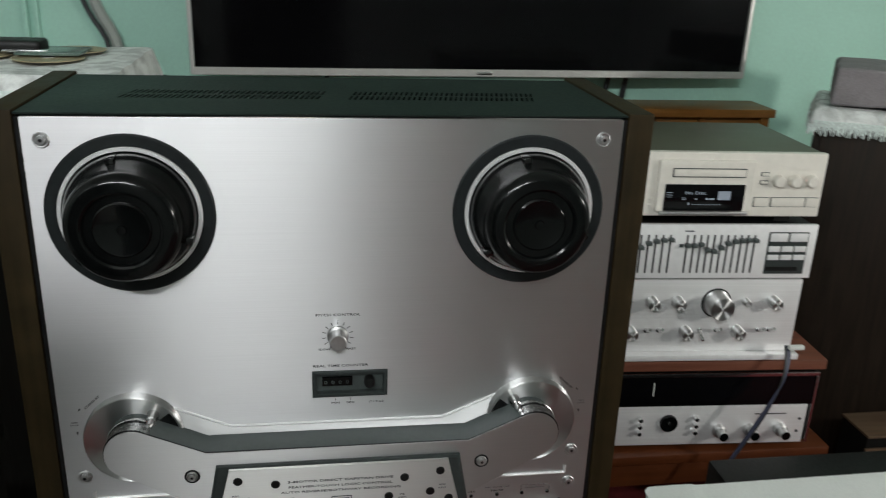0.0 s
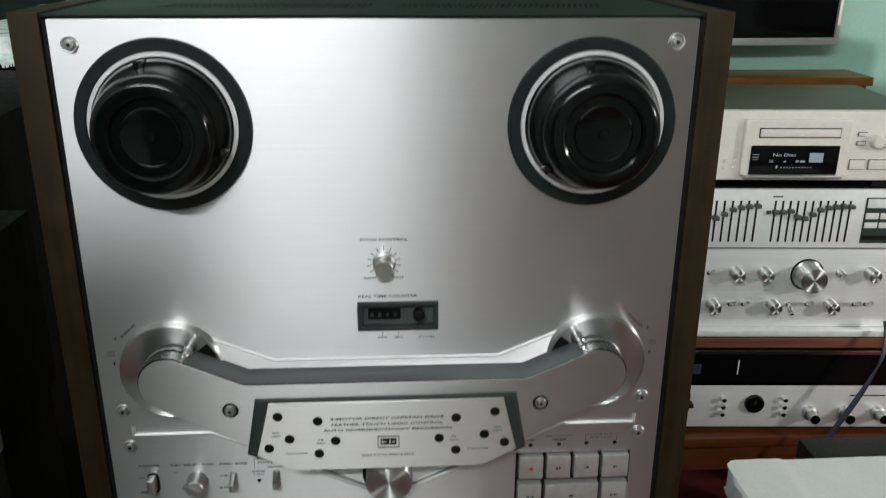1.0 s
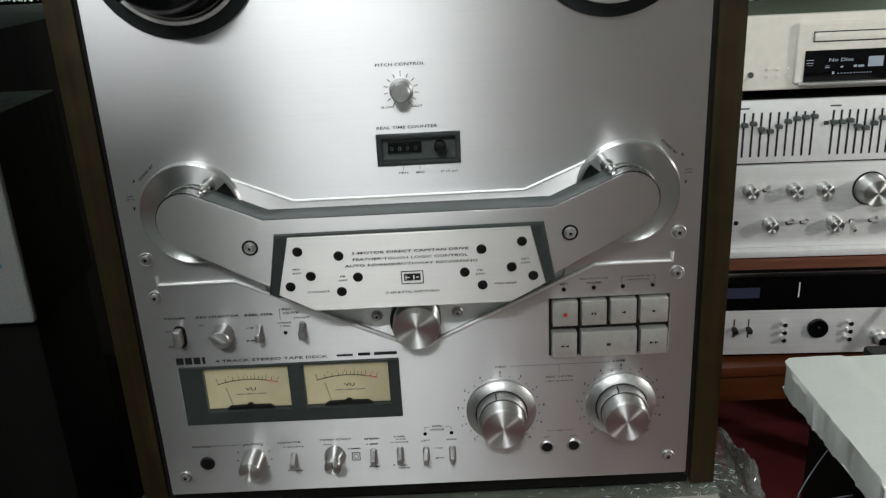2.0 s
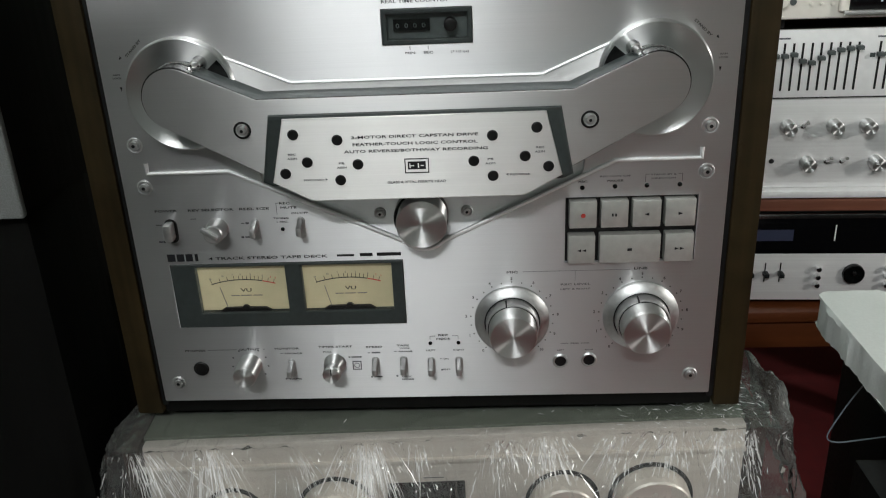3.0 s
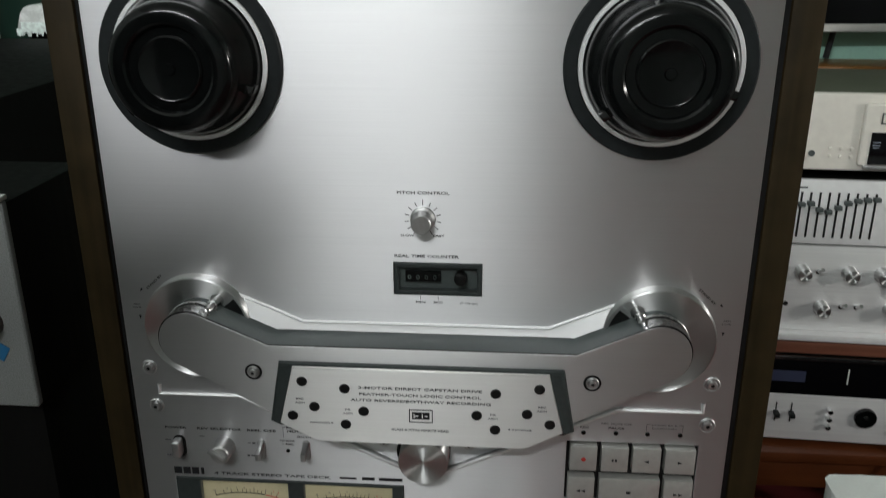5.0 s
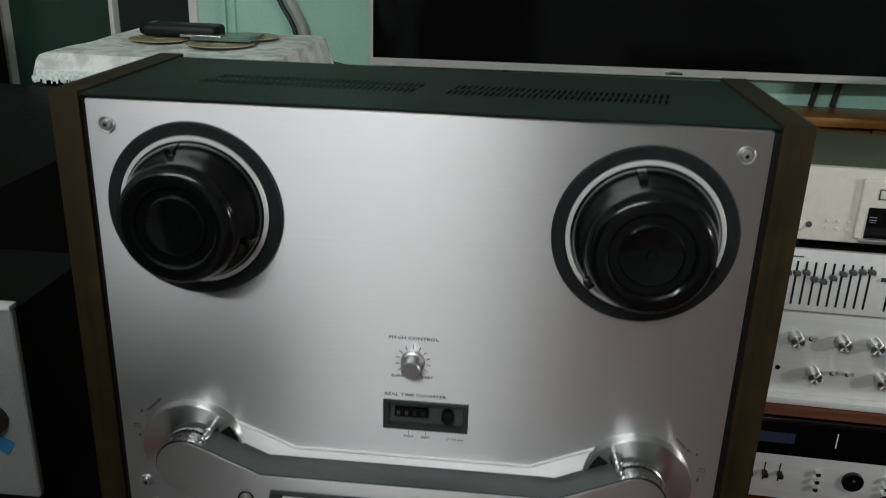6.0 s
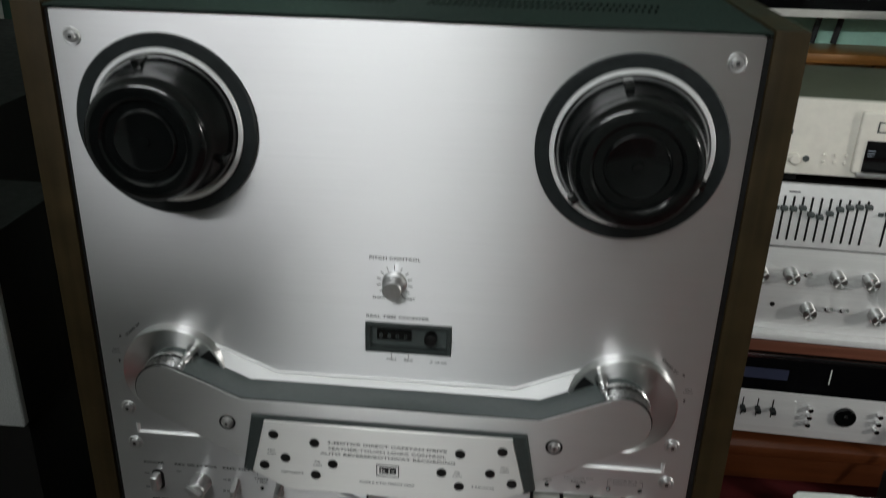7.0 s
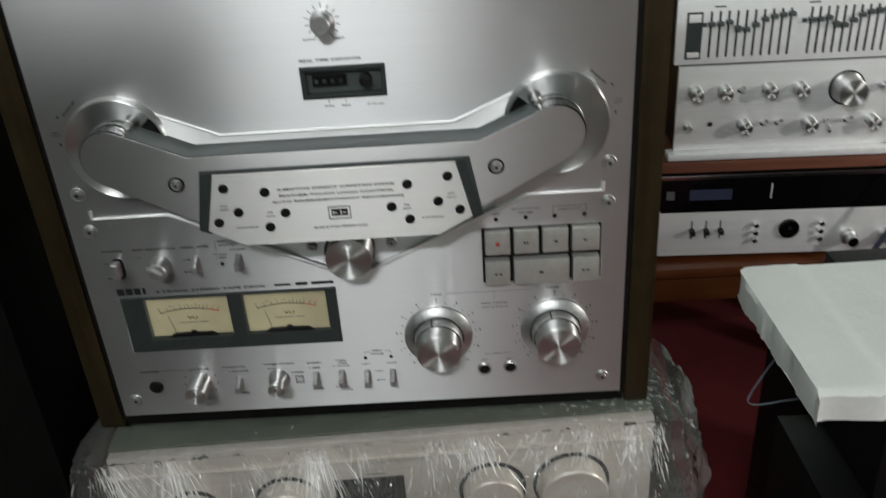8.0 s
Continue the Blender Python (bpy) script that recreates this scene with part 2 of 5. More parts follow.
# ---- mesh helpers ----


def finish(me, smooth=True):
    if smooth:
        for p in me.polygons:
            p.use_smooth = True
        me.set_sharp_from_angle(angle=radians(32))
    uv = me.uv_layers.new(name="UVMap") if not me.uv_layers else me.uv_layers[0]
    co = np.empty(len(me.vertices) * 3)
    me.vertices.foreach_get("co", co)
    co = co.reshape(-1, 3)
    idx = np.empty(len(me.loops), dtype=np.int32)
    me.loops.foreach_get("vertex_index", idx)
    uv.data.foreach_set("uv", (co[idx][:, [0, 2]] + co[idx][:, [1, 1]] * 0.02).astype(np.float32).ravel())
    return me


def part(name, shape, mat, parent=None, label=""):
    """Links a bmesh (or mesh) as one mesh object under a thing or part."""
    if isinstance(shape, bmesh.types.BMesh):
        me = bpy.data.meshes.new(name)
        shape.to_mesh(me)
        shape.free()
    else:
        me = shape
    me.materials.clear()
    me.materials.append(mat)
    finish(me)
    ob = new(name, me)
    if parent is not None:
        ob.parent = parent
    return tagged(ob, label)


def thing(name, loc, label, category, group="", rot=0.0):
    ob = new(name)
    ob.matrix_world = pose(*loc, 0, 0, rot)
    return tagged(ob, label, category, group)


def box(x0, x1, y0, y1, z0, z1, bevel=0.0, seg=2, bm=None):
    bm2 = bmesh.new()
    bmesh.ops.create_cube(bm2, size=1.0)
    for v in bm2.verts:
        v.co = Vector((x0 + (v.co.x + 0.5) * (x1 - x0), y0 + (v.co.y + 0.5) * (y1 - y0), z0 + (v.co.z + 0.5) * (z1 - z0)))
    if bevel:
        bmesh.ops.bevel(bm2, geom=bm2.edges[:], offset=bevel, segments=seg, affect="EDGES", profile=0.6)
    return merge(bm, bm2)


def merge(bm, bm2):
    if bm is None:
        return bm2
    me = bpy.data.meshes.new("tmp")
    bm2.to_mesh(me)
    bm2.free()
    bm.from_mesh(me)
    bpy.data.meshes.remove(me)
    return bm


def lathe(x, z, profile, seg=40, bm=None, knurl=0.0, tilt=None):
    """Turned shape about an axis along y through (x, z). profile: (radius, y) from the back to the front."""
    bm2 = bmesh.new()
    rings = []
    for r, y in profile:
        if r < 1e-5:
            rings.append([bm2.verts.new((x, y, z))])
        else:
            rings.append([bm2.verts.new((x + r * (1 - knurl * (k % 2)) * math.cos(2 * math.pi * k / seg), y,
                                         z + r * (1 - knurl * (k % 2)) * math.sin(2 * math.pi * k / seg))) for k in range(seg)])
    for a, b in zip(rings, rings[1:]):
        for k in range(seg):
            j = (k + 1) % seg
            if len(a) == 1 and len(b) == 1:
                continue
            if len(b) == 1:
                bm2.faces.new((a[k], a[j], b[0]))
            elif len(a) == 1:
                bm2.faces.new((a[0], b[j], b[k]))
            else:
                bm2.faces.new((a[k], a[j], b[j], b[k]))
    bmesh.ops.recalc_face_normals(bm2, faces=bm2.faces[:])
    return merge(bm, bm2)


def knob_profile(r, y0, y1, c=0.0008, taper=0.0):
    return [(r + taper, y0), (r, y1 + c), (r - c * 0.3, y1 + c * 0.3), (r - c, y1), (0, y1)]


def curve_mesh(build):
    cu = bpy.data.curves.new("tmp", "CURVE")
    build(cu)
    ob = new("tmp", cu)
    dg = bpy.context.evaluated_depsgraph_get()
    me = bpy.data.meshes.new_from_object(ob.evaluated_get(dg))
    bpy.data.objects.remove(ob)
    bpy.data.curves.remove(cu)
    return me


def upright(me, y):
    me.transform(Matrix(((1, 0, 0, 0), (0, 0, -1, y), (0, 1, 0, 0), (0, 0, 0, 1))))
    return me


def plate(outline, holes, y0, y1, bevel=0.0):
    """A flat sheet in the xz plane from y0 (front) to y1 (back) with holes through it."""
    def build(cu):
        cu.dimensions, cu.fill_mode = "2D", "BOTH"
        cu.extrude = (y1 - y0) / 2 - bevel
        cu.bevel_depth, cu.bevel_resolution, cu.offset = bevel, 1, -bevel
        for loop in [outline] + list(holes):
            sp = cu.splines.new("POLY")
            sp.points.add(len(loop) - 1)
            for p, (a, b) in zip(sp.points, loop):
                p.co = (a, b, 0, 1)
            sp.use_cyclic_u = True
    return upright(curve_mesh(build), (y0 + y1) / 2)


def rect(x0, x1, z0, z1, r=0.0, n=4):
    if not r:
        return [(x0, z0), (x1, z0), (x1, z1), (x0, z1)]
    pts = []
    for cx, cz, a0 in ((x1 - r, z0 + r, -90), (x1 - r, z1 - r, 0), (x0 + r, z1 - r, 90), (x0 + r, z0 + r, 180)):
        for k in range(n + 1):
            a = radians(a0 + 90 * k / n)
            pts.append((cx + r * math.cos(a), cz + r * math.sin(a)))
    return pts


def arc(cx, cz, r, a0, a1, n=16):
    return [(cx + r * math.cos(radians(a0 + (a1 - a0) * k / n)), cz + r * math.sin(radians(a0 + (a1 - a0) * k / n))) for k in range(n + 1)]


def words(text, x, z, y, height, mat, parent, width=0.0, align="CENTER", name="lettering"):
    cu = bpy.data.curves.new("tmp", "FONT")
    cu.body, cu.align_x, cu.size, cu.extrude = text, align, height * 1.22, 0.00008
    cu.resolution_u, cu.offset = 2, height * 0.016
    ob = new("tmp", cu)
    dg = bpy.context.evaluated_depsgraph_get()
    me = bpy.data.meshes.new_from_object(ob.evaluated_get(dg))
    bpy.data.objects.remove(ob)
    bpy.data.curves.remove(cu)
    if width:
        xs = [v.co.x for v in me.vertices]
        me.transform(Matrix.Diagonal((width / (max(xs) - min(xs)), 1, 1, 1)))
    upright(me, y)
    me.transform(Matrix.Translation((x, 0, z)))
    return part(name, me, mat, parent)


def bars(items, y, mat, parent, name="print_mark"):
    """Printed lines and blocks: (x0, x1, z0, z1)."""
    for x0, x1, z0, z1 in items:
        part(name, box(x0, x1, y - 0.0001, y + 0.0001, z0, z1), mat, parent)


def tube(name, points, r, mat, parent=None, label="", res=4):
    def build(cu):
        cu.dimensions, cu.bevel_depth, cu.bevel_resolution = "3D", r, 2
        cu.use_fill_caps = True
        sp = cu.splines.new("NURBS")
        sp.points.add(len(points) - 1)
        for p, q in zip(sp.points, points):
            p.co = (*q, 1)
        sp.use_endpoint_u, sp.order_u, sp.resolution_u = True, 3, res
    return part(name, curve_mesh(build), mat, parent, label)

# ---- the room ----
X0, X1, Y0, Y1, ZC = -1.75, 2.7, -2.5, 1.65, 2.75


def structure(name, bm, mat, label):
    return tagged(part(name, bm, mat), label, "", "", "structure")


structure("floor", box(X0 - 0.1, X1 + 0.1, Y0 - 0.1, Y1 + 0.1, -0.1, 0), FLOOR, "grey-brown polished tile floor")
tagged(part("red_carpet", box(0.10, 2.4, -2.30, 1.35, 0.0, 0.008, 0.003), RUG), "dark red carpet lying on the floor", "carpet")
structure("ceiling", box(X0 - 0.1, X1 + 0.1, Y0 - 0.1, Y1 + 0.1, ZC, ZC + 0.1), CEILING, "plain white painted ceiling")
# back wall with a window opening
WX0, WX1, WZ0, WZ1 = -1.30, -0.775, 0.75, 1.95
structure("wall_north", plate(rect(X0, X1, 0, ZC), [rect(WX0, WX1, WZ0, WZ1)], Y1, Y1 + 0.12), WALL, "mint green painted plaster wall")
structure("wall_south", box(X0, X1, Y0 - 0.12, Y0, 0, ZC), WALL_GREY, "pale painted plaster wall")
structure("wall_west", box(X0 - 0.12, X0, Y0, Y1, 0, ZC), WALL_GREY, "pale painted plaster wall")
# unseen wall added to cast the camera operator's shadow on the lower left
structure("shade_partition", box(X0, -0.40, -1.22, -1.08, 0, 1.84, 0.004), SHADE_WALL, "dark half-height wall added out of view to shade the lower left")
structure("wall_east", box(X1, X1 + 0.12, Y0, Y1, 0, ZC), WALL_GREY, "pale painted plaster wall")


def window_at():
    w = thing("window_1", (0, 0, 0), "white-framed window with dark panes at night", "window")
    w["kind"] = "structure"
    part("window_frame", plate(rect(WX0 - 0.01, WX1 + 0.018, WZ0 - 0.02, WZ1 + 0.02),
                               [rect(WX0 + 0.03, -0.988, WZ0 + 0.03, WZ1 - 0.03), rect(-0.976, WX1 - 0.004, WZ0 + 0.03, WZ1 - 0.03)],
                               Y1 - 0.012, Y1 + 0.06, 0.003), WHITE_PAINT, w)
    part("pane", box(WX0 + 0.02, -0.985, Y1 + 0.02, Y1 + 0.026, WZ0 + 0.02, WZ1 - 0.02), GREEN_PANE, w, "green tinted dark pane")
    part("pane", box(-0.979, WX1, Y1 + 0.02, Y1 + 0.026, WZ0 + 0.02, WZ1 - 0.02), NIGHT, w, "black glass pane")
    return w


window_at()
structure("backdrop", box(-2.2, 0.0, Y1 + 0.6, Y1 + 0.62, 0, 2.6), CURTAIN, "darkness outside the window")


def curtain():
    bm = bmesh.new()
    n, rows = 60, []
    for k in range(n + 1):
        x = -1.72 + 0.47 * k / n
        y = Y1 - 0.06 + 0.018 * math.sin(k * 0.9) + 0.006 * math.sin(k * 2.3)
        rows.append((bm.verts.new((x, y, 0.25)), bm.verts.new((x, y, 2.3))))
    for a, b in zip(rows, rows[1:]):
        bm.faces.new((a[0], b[0], b[1], a[1]))
    ob = part("curtain", bm, CURTAIN)
    mod = ob.modifiers.new("thick", "SOLIDIFY")
    mod.thickness = 0.003
    return tagged(ob, "black pleated curtain hanging beside the window", "curtain")


curtain()


def conduit():
    c = thing("wall_conduit", (0, 0, 0), "two thin painted conduits running up the wall", "pipe")
    for x in (-0.69, -0.665):
        part("pipe", box(x - 0.006, x + 0.006, Y1 - 0.012, Y1, 0.4, 2.7, 0.003), WALL, c)
    return c


conduit()
tagged(tube("wall_cable", [(-0.60, 1.62, 1.7), (-0.585, 1.63, 1.35), (-0.565, 1.635, 1.17), (-0.545, 1.635, 1.10), (-0.49, 1.635, 1.02), (-0.47, 1.635, 0.7)], 0.006, CABLE),
       "black cable curving down the wall", "cable")
tagged(tube("wall_cable", [(-0.575, 1.625, 1.7), (-0.56, 1.635, 1.35), (-0.54, 1.637, 1.17), (-0.52, 1.637, 1.10), (-0.47, 1.637, 1.02), (-0.45, 1.637, 0.7)], 0.014, CABLE_GREY),
       "grey plastic cable duct curving down the wall", "cable")
tagged(tube("tv_cable", [(-0.40, 1.58, 0.968), (-0.30, 1.56, 0.952), (-0.15, 1.55, 0.922), (0.02, 1.55, 0.912), (0.15, 1.56, 0.9105)], 0.0035, CABLE),
       "black cable sagging below the television", "cable")
for cx in (0.02, 0.765, 0.815):
    tagged(tube("power_cable", [(cx + 0.012, 1.615, 1.05), (cx + 0.006, 1.618, 0.98), (cx, 1.62, 0.94), (cx - 0.004, 1.62, 0.910)], 0.007, CABLE),
           "black cable hanging from the television", "cable", "cables below the television")


def ceiling_lamp(loc, label):
    c = thing("ceiling_lamp", loc, label, "lamp")
    part("lamp_body", box(-0.74, 0.74, -0.05, 0.05, 0.03, 0.17, 0.01), WHITE_PAINT, c)
    return c


ceiling_lamp((-0.66, -1.99, 2.53), "long white tube lamp fixture on the ceiling")



# unseen body added to house the side light; its form is invented
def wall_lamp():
    w = thing("wall_lamp", (X1, -0.55, 1.40), "added lamp body out of view at the side light", "lamp")
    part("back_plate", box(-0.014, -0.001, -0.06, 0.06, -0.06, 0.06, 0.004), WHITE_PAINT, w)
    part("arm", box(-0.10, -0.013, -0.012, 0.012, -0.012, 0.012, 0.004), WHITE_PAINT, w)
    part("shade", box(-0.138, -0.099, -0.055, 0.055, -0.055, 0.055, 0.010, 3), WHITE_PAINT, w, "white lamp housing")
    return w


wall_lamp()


def television():
    t = thing("television", (-0.297, 1.503, 0.978), "large flat television with silver bezel, screen off", "television", rot=2.4)
    w, h = 1.421, 0.82
    part("casing", box(0.004, w - 0.004, 0.012, 0.055, 0.004, h - 0.004, 0.006), BLACK, t)
    part("bezel", plate(rect(0, w, 0, h, 0.006), [rect(0.010, w - 0.010, 0.018, h - 0.010)], -0.006, 0.014, 0.002), TV_SILVER, t, "silver bezel")
    part("screen", box(0.008, w - 0.008, 0.002, 0.010, 0.016, h - 0.008), GLASS_BLACK, t, "black glossy screen")
    part("logo_plate", box(0.69, 0.73, -0.0075, -0.005, 0.005, 0.013, 0.001), CHROME, t)
    part("wall_bracket", box(0.4, 1.0, 0.055, 0.104, 0.2, 0.6, 0.004), BLACK, t)
    return t


television()


def wooden_shelf():
    s = thing("wooden_cabinet", (-0.20, 1.52, 0.0), "low orange-brown wooden cabinet below the television", "cabinet")
    w, d, top = 1.395, 0.128, 0.905
    part("top_board", box(-0.01, w + 0.01, -0.012, d, top - 0.022, top, 0.003), ORANGE, s)
    part("side_board", box(0, 0.02, 0, d - 0.002, 0, top - 0.022), ORANGE, s)
    part("side_board", box(w - 0.02, w, 0, d - 0.002, 0, top - 0.022), ORANGE, s)
    part("back_board", box(0.02, w - 0.02, d - 0.012, d - 0.002, 0, top - 0.022), ORANGE, s)
    part("shelf_board", box(0.02, w - 0.02, 0.004, d - 0.012, 0.70, 0.72), ORANGE, s)
    part("bottom_board", box(0.02, w - 0.02, 0.004, d - 0.012, 0.05, 0.07), ORANGE, s)
    for x0, x1 in ((0.737, 0.928), (0.947, 1.078), (1.097, 1.198), (1.217, 1.373)):
        part("drawer_front", box(x0, x1, 0.014, 0.022, 0.722, top - 0.026, 0.002), ORANGE, s, "orange-brown drawer front")
    for x in (0.35, 0.72, 0.93, 1.08, 1.20):
        part("divider", box(x, x + 0.015, 0.006, d - 0.012, 0.72, top - 0.022), ORANGE, s)
    return s


wooden_shelf()


def settop_box():
    s = thing("settop_box", (0.285, 1.53, 0.905), "black set-top box with small lit buttons on the cabinet", "media box")
    part("housing", box(0, 0.25, 0, 0.105, 0.004, 0.034, 0.004), BLACK, s)
    part("foot", box(0.02, 0.23, 0.01, 0.095, 0, 0.005), BLACK, s)
    for x in (0.014, 0.034, 0.054, 0.074, 0.190, 0.212):
        part("indicator", box(x, x + 0.014, -0.001, 0.002, 0.016, 0.019, 0.0008), DISPLAY, s, "pale lit key")
    return s


settop_box()


# ---- loudspeakers and their cloths ----
def speaker(loc, w, d, h, mat, front, label, rot=0.0):
    s = thing("loudspeaker", loc, label, "loudspeaker", "loudspeakers", rot)
    part("cabinet", box(0, w, 0.012, d, 0, h, 0.003), mat, s)
    part("grille", box(0.012, w - 0.012, 0, 0.014, 0.04, h - 0.02, 0.005), front, s)
    part("plinth", box(0.02, w - 0.02, 0.0135, 0.03, 0, 0.03), BLACK, s)
    return s


speaker((-0.87, 0.20, 0), 0.45, 0.535, 1.042, SPEAKER, BLACK_CLOTH, "tall black loudspeaker with black cloth grille")
speaker((1.09, 1.14, 0), 0.40, 0.28, 0.975, SPEAKER_BROWN, SPEAKER_BROWN, "tall dark brown loudspeaker under a lace cloth", -32)


def pale_device():
    """Pale-faced unit with a dark round knob and a blue sticker beside the deck, over a black block for shade."""
    d = thing("pale_device", (-0.70, 0.060, 0.0), "pale grey device with dark knob and blue sticker above shade", "device")
    # the face fades into shade here; a black block is put in for it
    part("shade_block", box(0.01, 0.380, 0.012, 0.120, 0.0, 0.8275, 0.003), SPEAKER, d, "black block for the shade below the face")
    part("body", box(0.002, 0.3835, 0.006, 0.128, 0.828, 0.998, 0.003), SPEAKER, d)
    part("face", box(0, 0.3845, 0.0, 0.008, 0.829, 1.000, 0.003, 3), GRILLE, d, "pale grey face")
    part("top_edge", box(0, 0.3845, -0.0012, 0.009, 1.0002, 1.004, 0.001), WHITE_PAINT, d)
    part("knob", lathe(0.356, 0.903, [(0.0125, 0.001), (0.0120, -0.008), (0.0105, -0.010), (0, -0.010)], 32), BROWN_KNOB, d, "dark brown round knob")
    bm = box(-0.016, 0.016, -0.0006, 0.0006, -0.0065, 0.0065)
    bmesh.ops.rotate(bm, verts=bm.verts[:], cent=(0, 0, 0), matrix=Matrix.Rotation(radians(32), 3, "Y"))
    bmesh.ops.translate(bm, verts=bm.verts[:], vec=(0.353, -0.0004, 0.884))
    part("sticker", bm, BLUE_STICKER, d, "blue sticker")
    return d


pale_device()


def rear_cabinet():
    s = thing("black_cabinet", (-0.672, 0.758, 0), "black wooden cabinet standing behind the tape deck", "cabinet")
    part("body", box(0, 0.355, 0, 0.343, 0, 1.082, 0.004), SPEAKER, s)
    return s


rear_cabinet()


def draped_cloth(name, x0, x1, y0, y1, z, drop, flare, mat, label, fringe, seed, right_drop=None, rot=0.0, front_lie=0.0):
    """A cloth laid over a top, hanging over its edges with folds, and a fringed hem."""
    rnd = random.Random(seed)
    c = thing(name, ((x0 + x1) / 2, (y0 + y1) / 2, z), label, "tablecloth", "", rot)
    hx, hy = (x1 - x0) / 2, (y1 - y0) / 2
    bm = bmesh.new()
    nx, ny = 64, 48
    grid = []
    for j in range(ny + 1):
        row = []
        for i in range(nx + 1):
            u, v = -hx - drop + i / nx * (2 * hx + drop + (right_drop or drop)), (j / ny * 2 - 1) * (hy + drop)
            ox, oy = max(0, abs(u) - hx), max(0, abs(v) - hy)
            x, y = max(-hx, min(hx, u)), max(-hy, min(hy, v))
            over = max(ox, oy)
            fold = 0.5 + 0.5 * noise.noise(Vector((u * 11, v * 11, seed)))
            x += math.copysign(1, u) * (ox > 0) * (0.003 + ox * flare * (0.5 + fold))
            y += math.copysign(1, v) * (oy > 0) * (0.003 + oy * flare * (0.5 + fold))
            flat = front_lie if v < -hy else 0.0
            y -= oy * flat
            zz = 0.003 + 0.0025 * fold + 0.003 * noise.noise(Vector((u * 9, v * 9, seed + 3))) - over * (1 - 0.15 * flare) * (1 - 0.82 * min(1.0, flat))
            if over > 0:
                x += 0.0016 * math.sin(v * 70 + seed) * (ox > 0)
                y += 0.0016 * math.sin(u * 60 + seed) * (oy > 0)
            row.append(bm.verts.new((x, y, zz)))
        grid.append(row)
    for j in range(ny):
        for i in range(nx):
            bm.faces.new((grid[j][i], grid[j][i + 1], grid[j + 1][i + 1], grid[j + 1][i]))
    front = [v.co.copy() for v in grid[0]]
    left = [r[0].co.copy() for r in grid]
    right = [r[-1].co.copy() for r in grid]
    cl = part("cloth", bm, mat, c)
    mod = cl.modifiers.new("thick", "SOLIDIFY")
    mod.thickness = 0.0012
    fb = bmesh.new()
    for edge, axis in ((front, 0), (left, 1)):
        for a, b in zip(edge, edge[1:]):
            for k in range(4):
                p = a.lerp(b, (k + rnd.random()) / 4)
                ln, w = fringe * rnd.uniform(0.5, 1.1), 0.0012
                d = Vector((w, 0, 0)) if axis == 0 else Vector((0, w, 0))
                n = Vector((0, -0.0012, 0)) if axis == 0 else Vector((-0.0012 if edge is left else 0.0012, 0, 0))
                sway = Vector((rnd.uniform(-0.002, 0.002), rnd.uniform(-0.002, 0.002) - ln * front_lie, -ln * (1 - 0.75 * front_lie)))
                vs = [fb.verts.new(q) for q in (p - d, p + d, p + d * 0.7 + sway, p - d * 0.7 + sway)]
                ws = [fb.verts.new(v.co + n) for v in vs]
                fb.faces.new(vs)
                fb.faces.new(ws)
                for e in range(4):
                    fb.faces.new((vs[e], vs[(e + 1) % 4], ws[(e + 1) % 4], ws[e]))
    flat = [p for p in front if abs(p.x) < hx + 0.004]
    hem = bmesh.new()
    rows = [[hem.verts.new(p + Vector((0, dy, dz))) for p in flat] for dy, dz in (((-0.0022, -0.004), (-0.0028, 0.004), (-0.0022, 0.010), (-0.0005, 0.010), (-0.0005, -0.004)) if not front_lie else
                                                                        ((-0.006, -0.0020), (-0.0055, 0.0008), (0.008, 0.0038), (0.008, 0.0018), (-0.005, -0.0024)))]
    for a, b in zip(rows, rows[1:] + rows[:1]):
        for i in range(len(flat) - 1):
            hem.faces.new((a[i], a[i + 1], b[i + 1], b[i]))
    bmesh.ops.recalc_face_normals(hem, faces=hem.faces[:])
    part("hem", hem, FRINGE, c, "pale green woven hem band")
    fo = part("fringe", fb, FRINGE, c, "pale green thread fringe")
    fo["kind"] = "stuff"
    return c


draped_cloth("lace_tablecloth", -0.665, -0.313, 0.752, 1.105, 1.0835, 0.034, 0.32, LACE, "white lace cloth with fringed hem over the black cabinet", 0.010, 4, 0.10)
SPK = pose(1.09, 1.14, 0, 0, 0, -32) @ Vector((0.20, 0.14, 0))
draped_cloth("lace_tablecloth", SPK.x - 0.203, SPK.x + 0.203, SPK.y - 0.143, SPK.y + 0.143, 0.976, 0.035, 0.3, LACE, "pale lace cloth with frayed hem over the brown loudspeaker", 0.022, 9, rot=-32)


def grey_bundle():
    bm = box(-0.18, 0.19, -0.125, 0.12, 0.008, 0.088, 0.012, 3)
    bmesh.ops.subdivide_edges(bm, edges=bm.edges[:], cuts=5, use_grid_fill=True)
    for v in bm.verts:
        v.co += Vector((1, 1, 0.6)) * 0.006 * noise.noise(v.co * 14)
    ob = part("folded_cloth", bm, GREY_CLOTH)
    ob.matrix_world = pose(SPK.x, SPK.y, 0.979, 0, 0, -32)
    return tagged(ob, "folded grey cloth lying on the lace cover", "cloth")


grey_bundle()


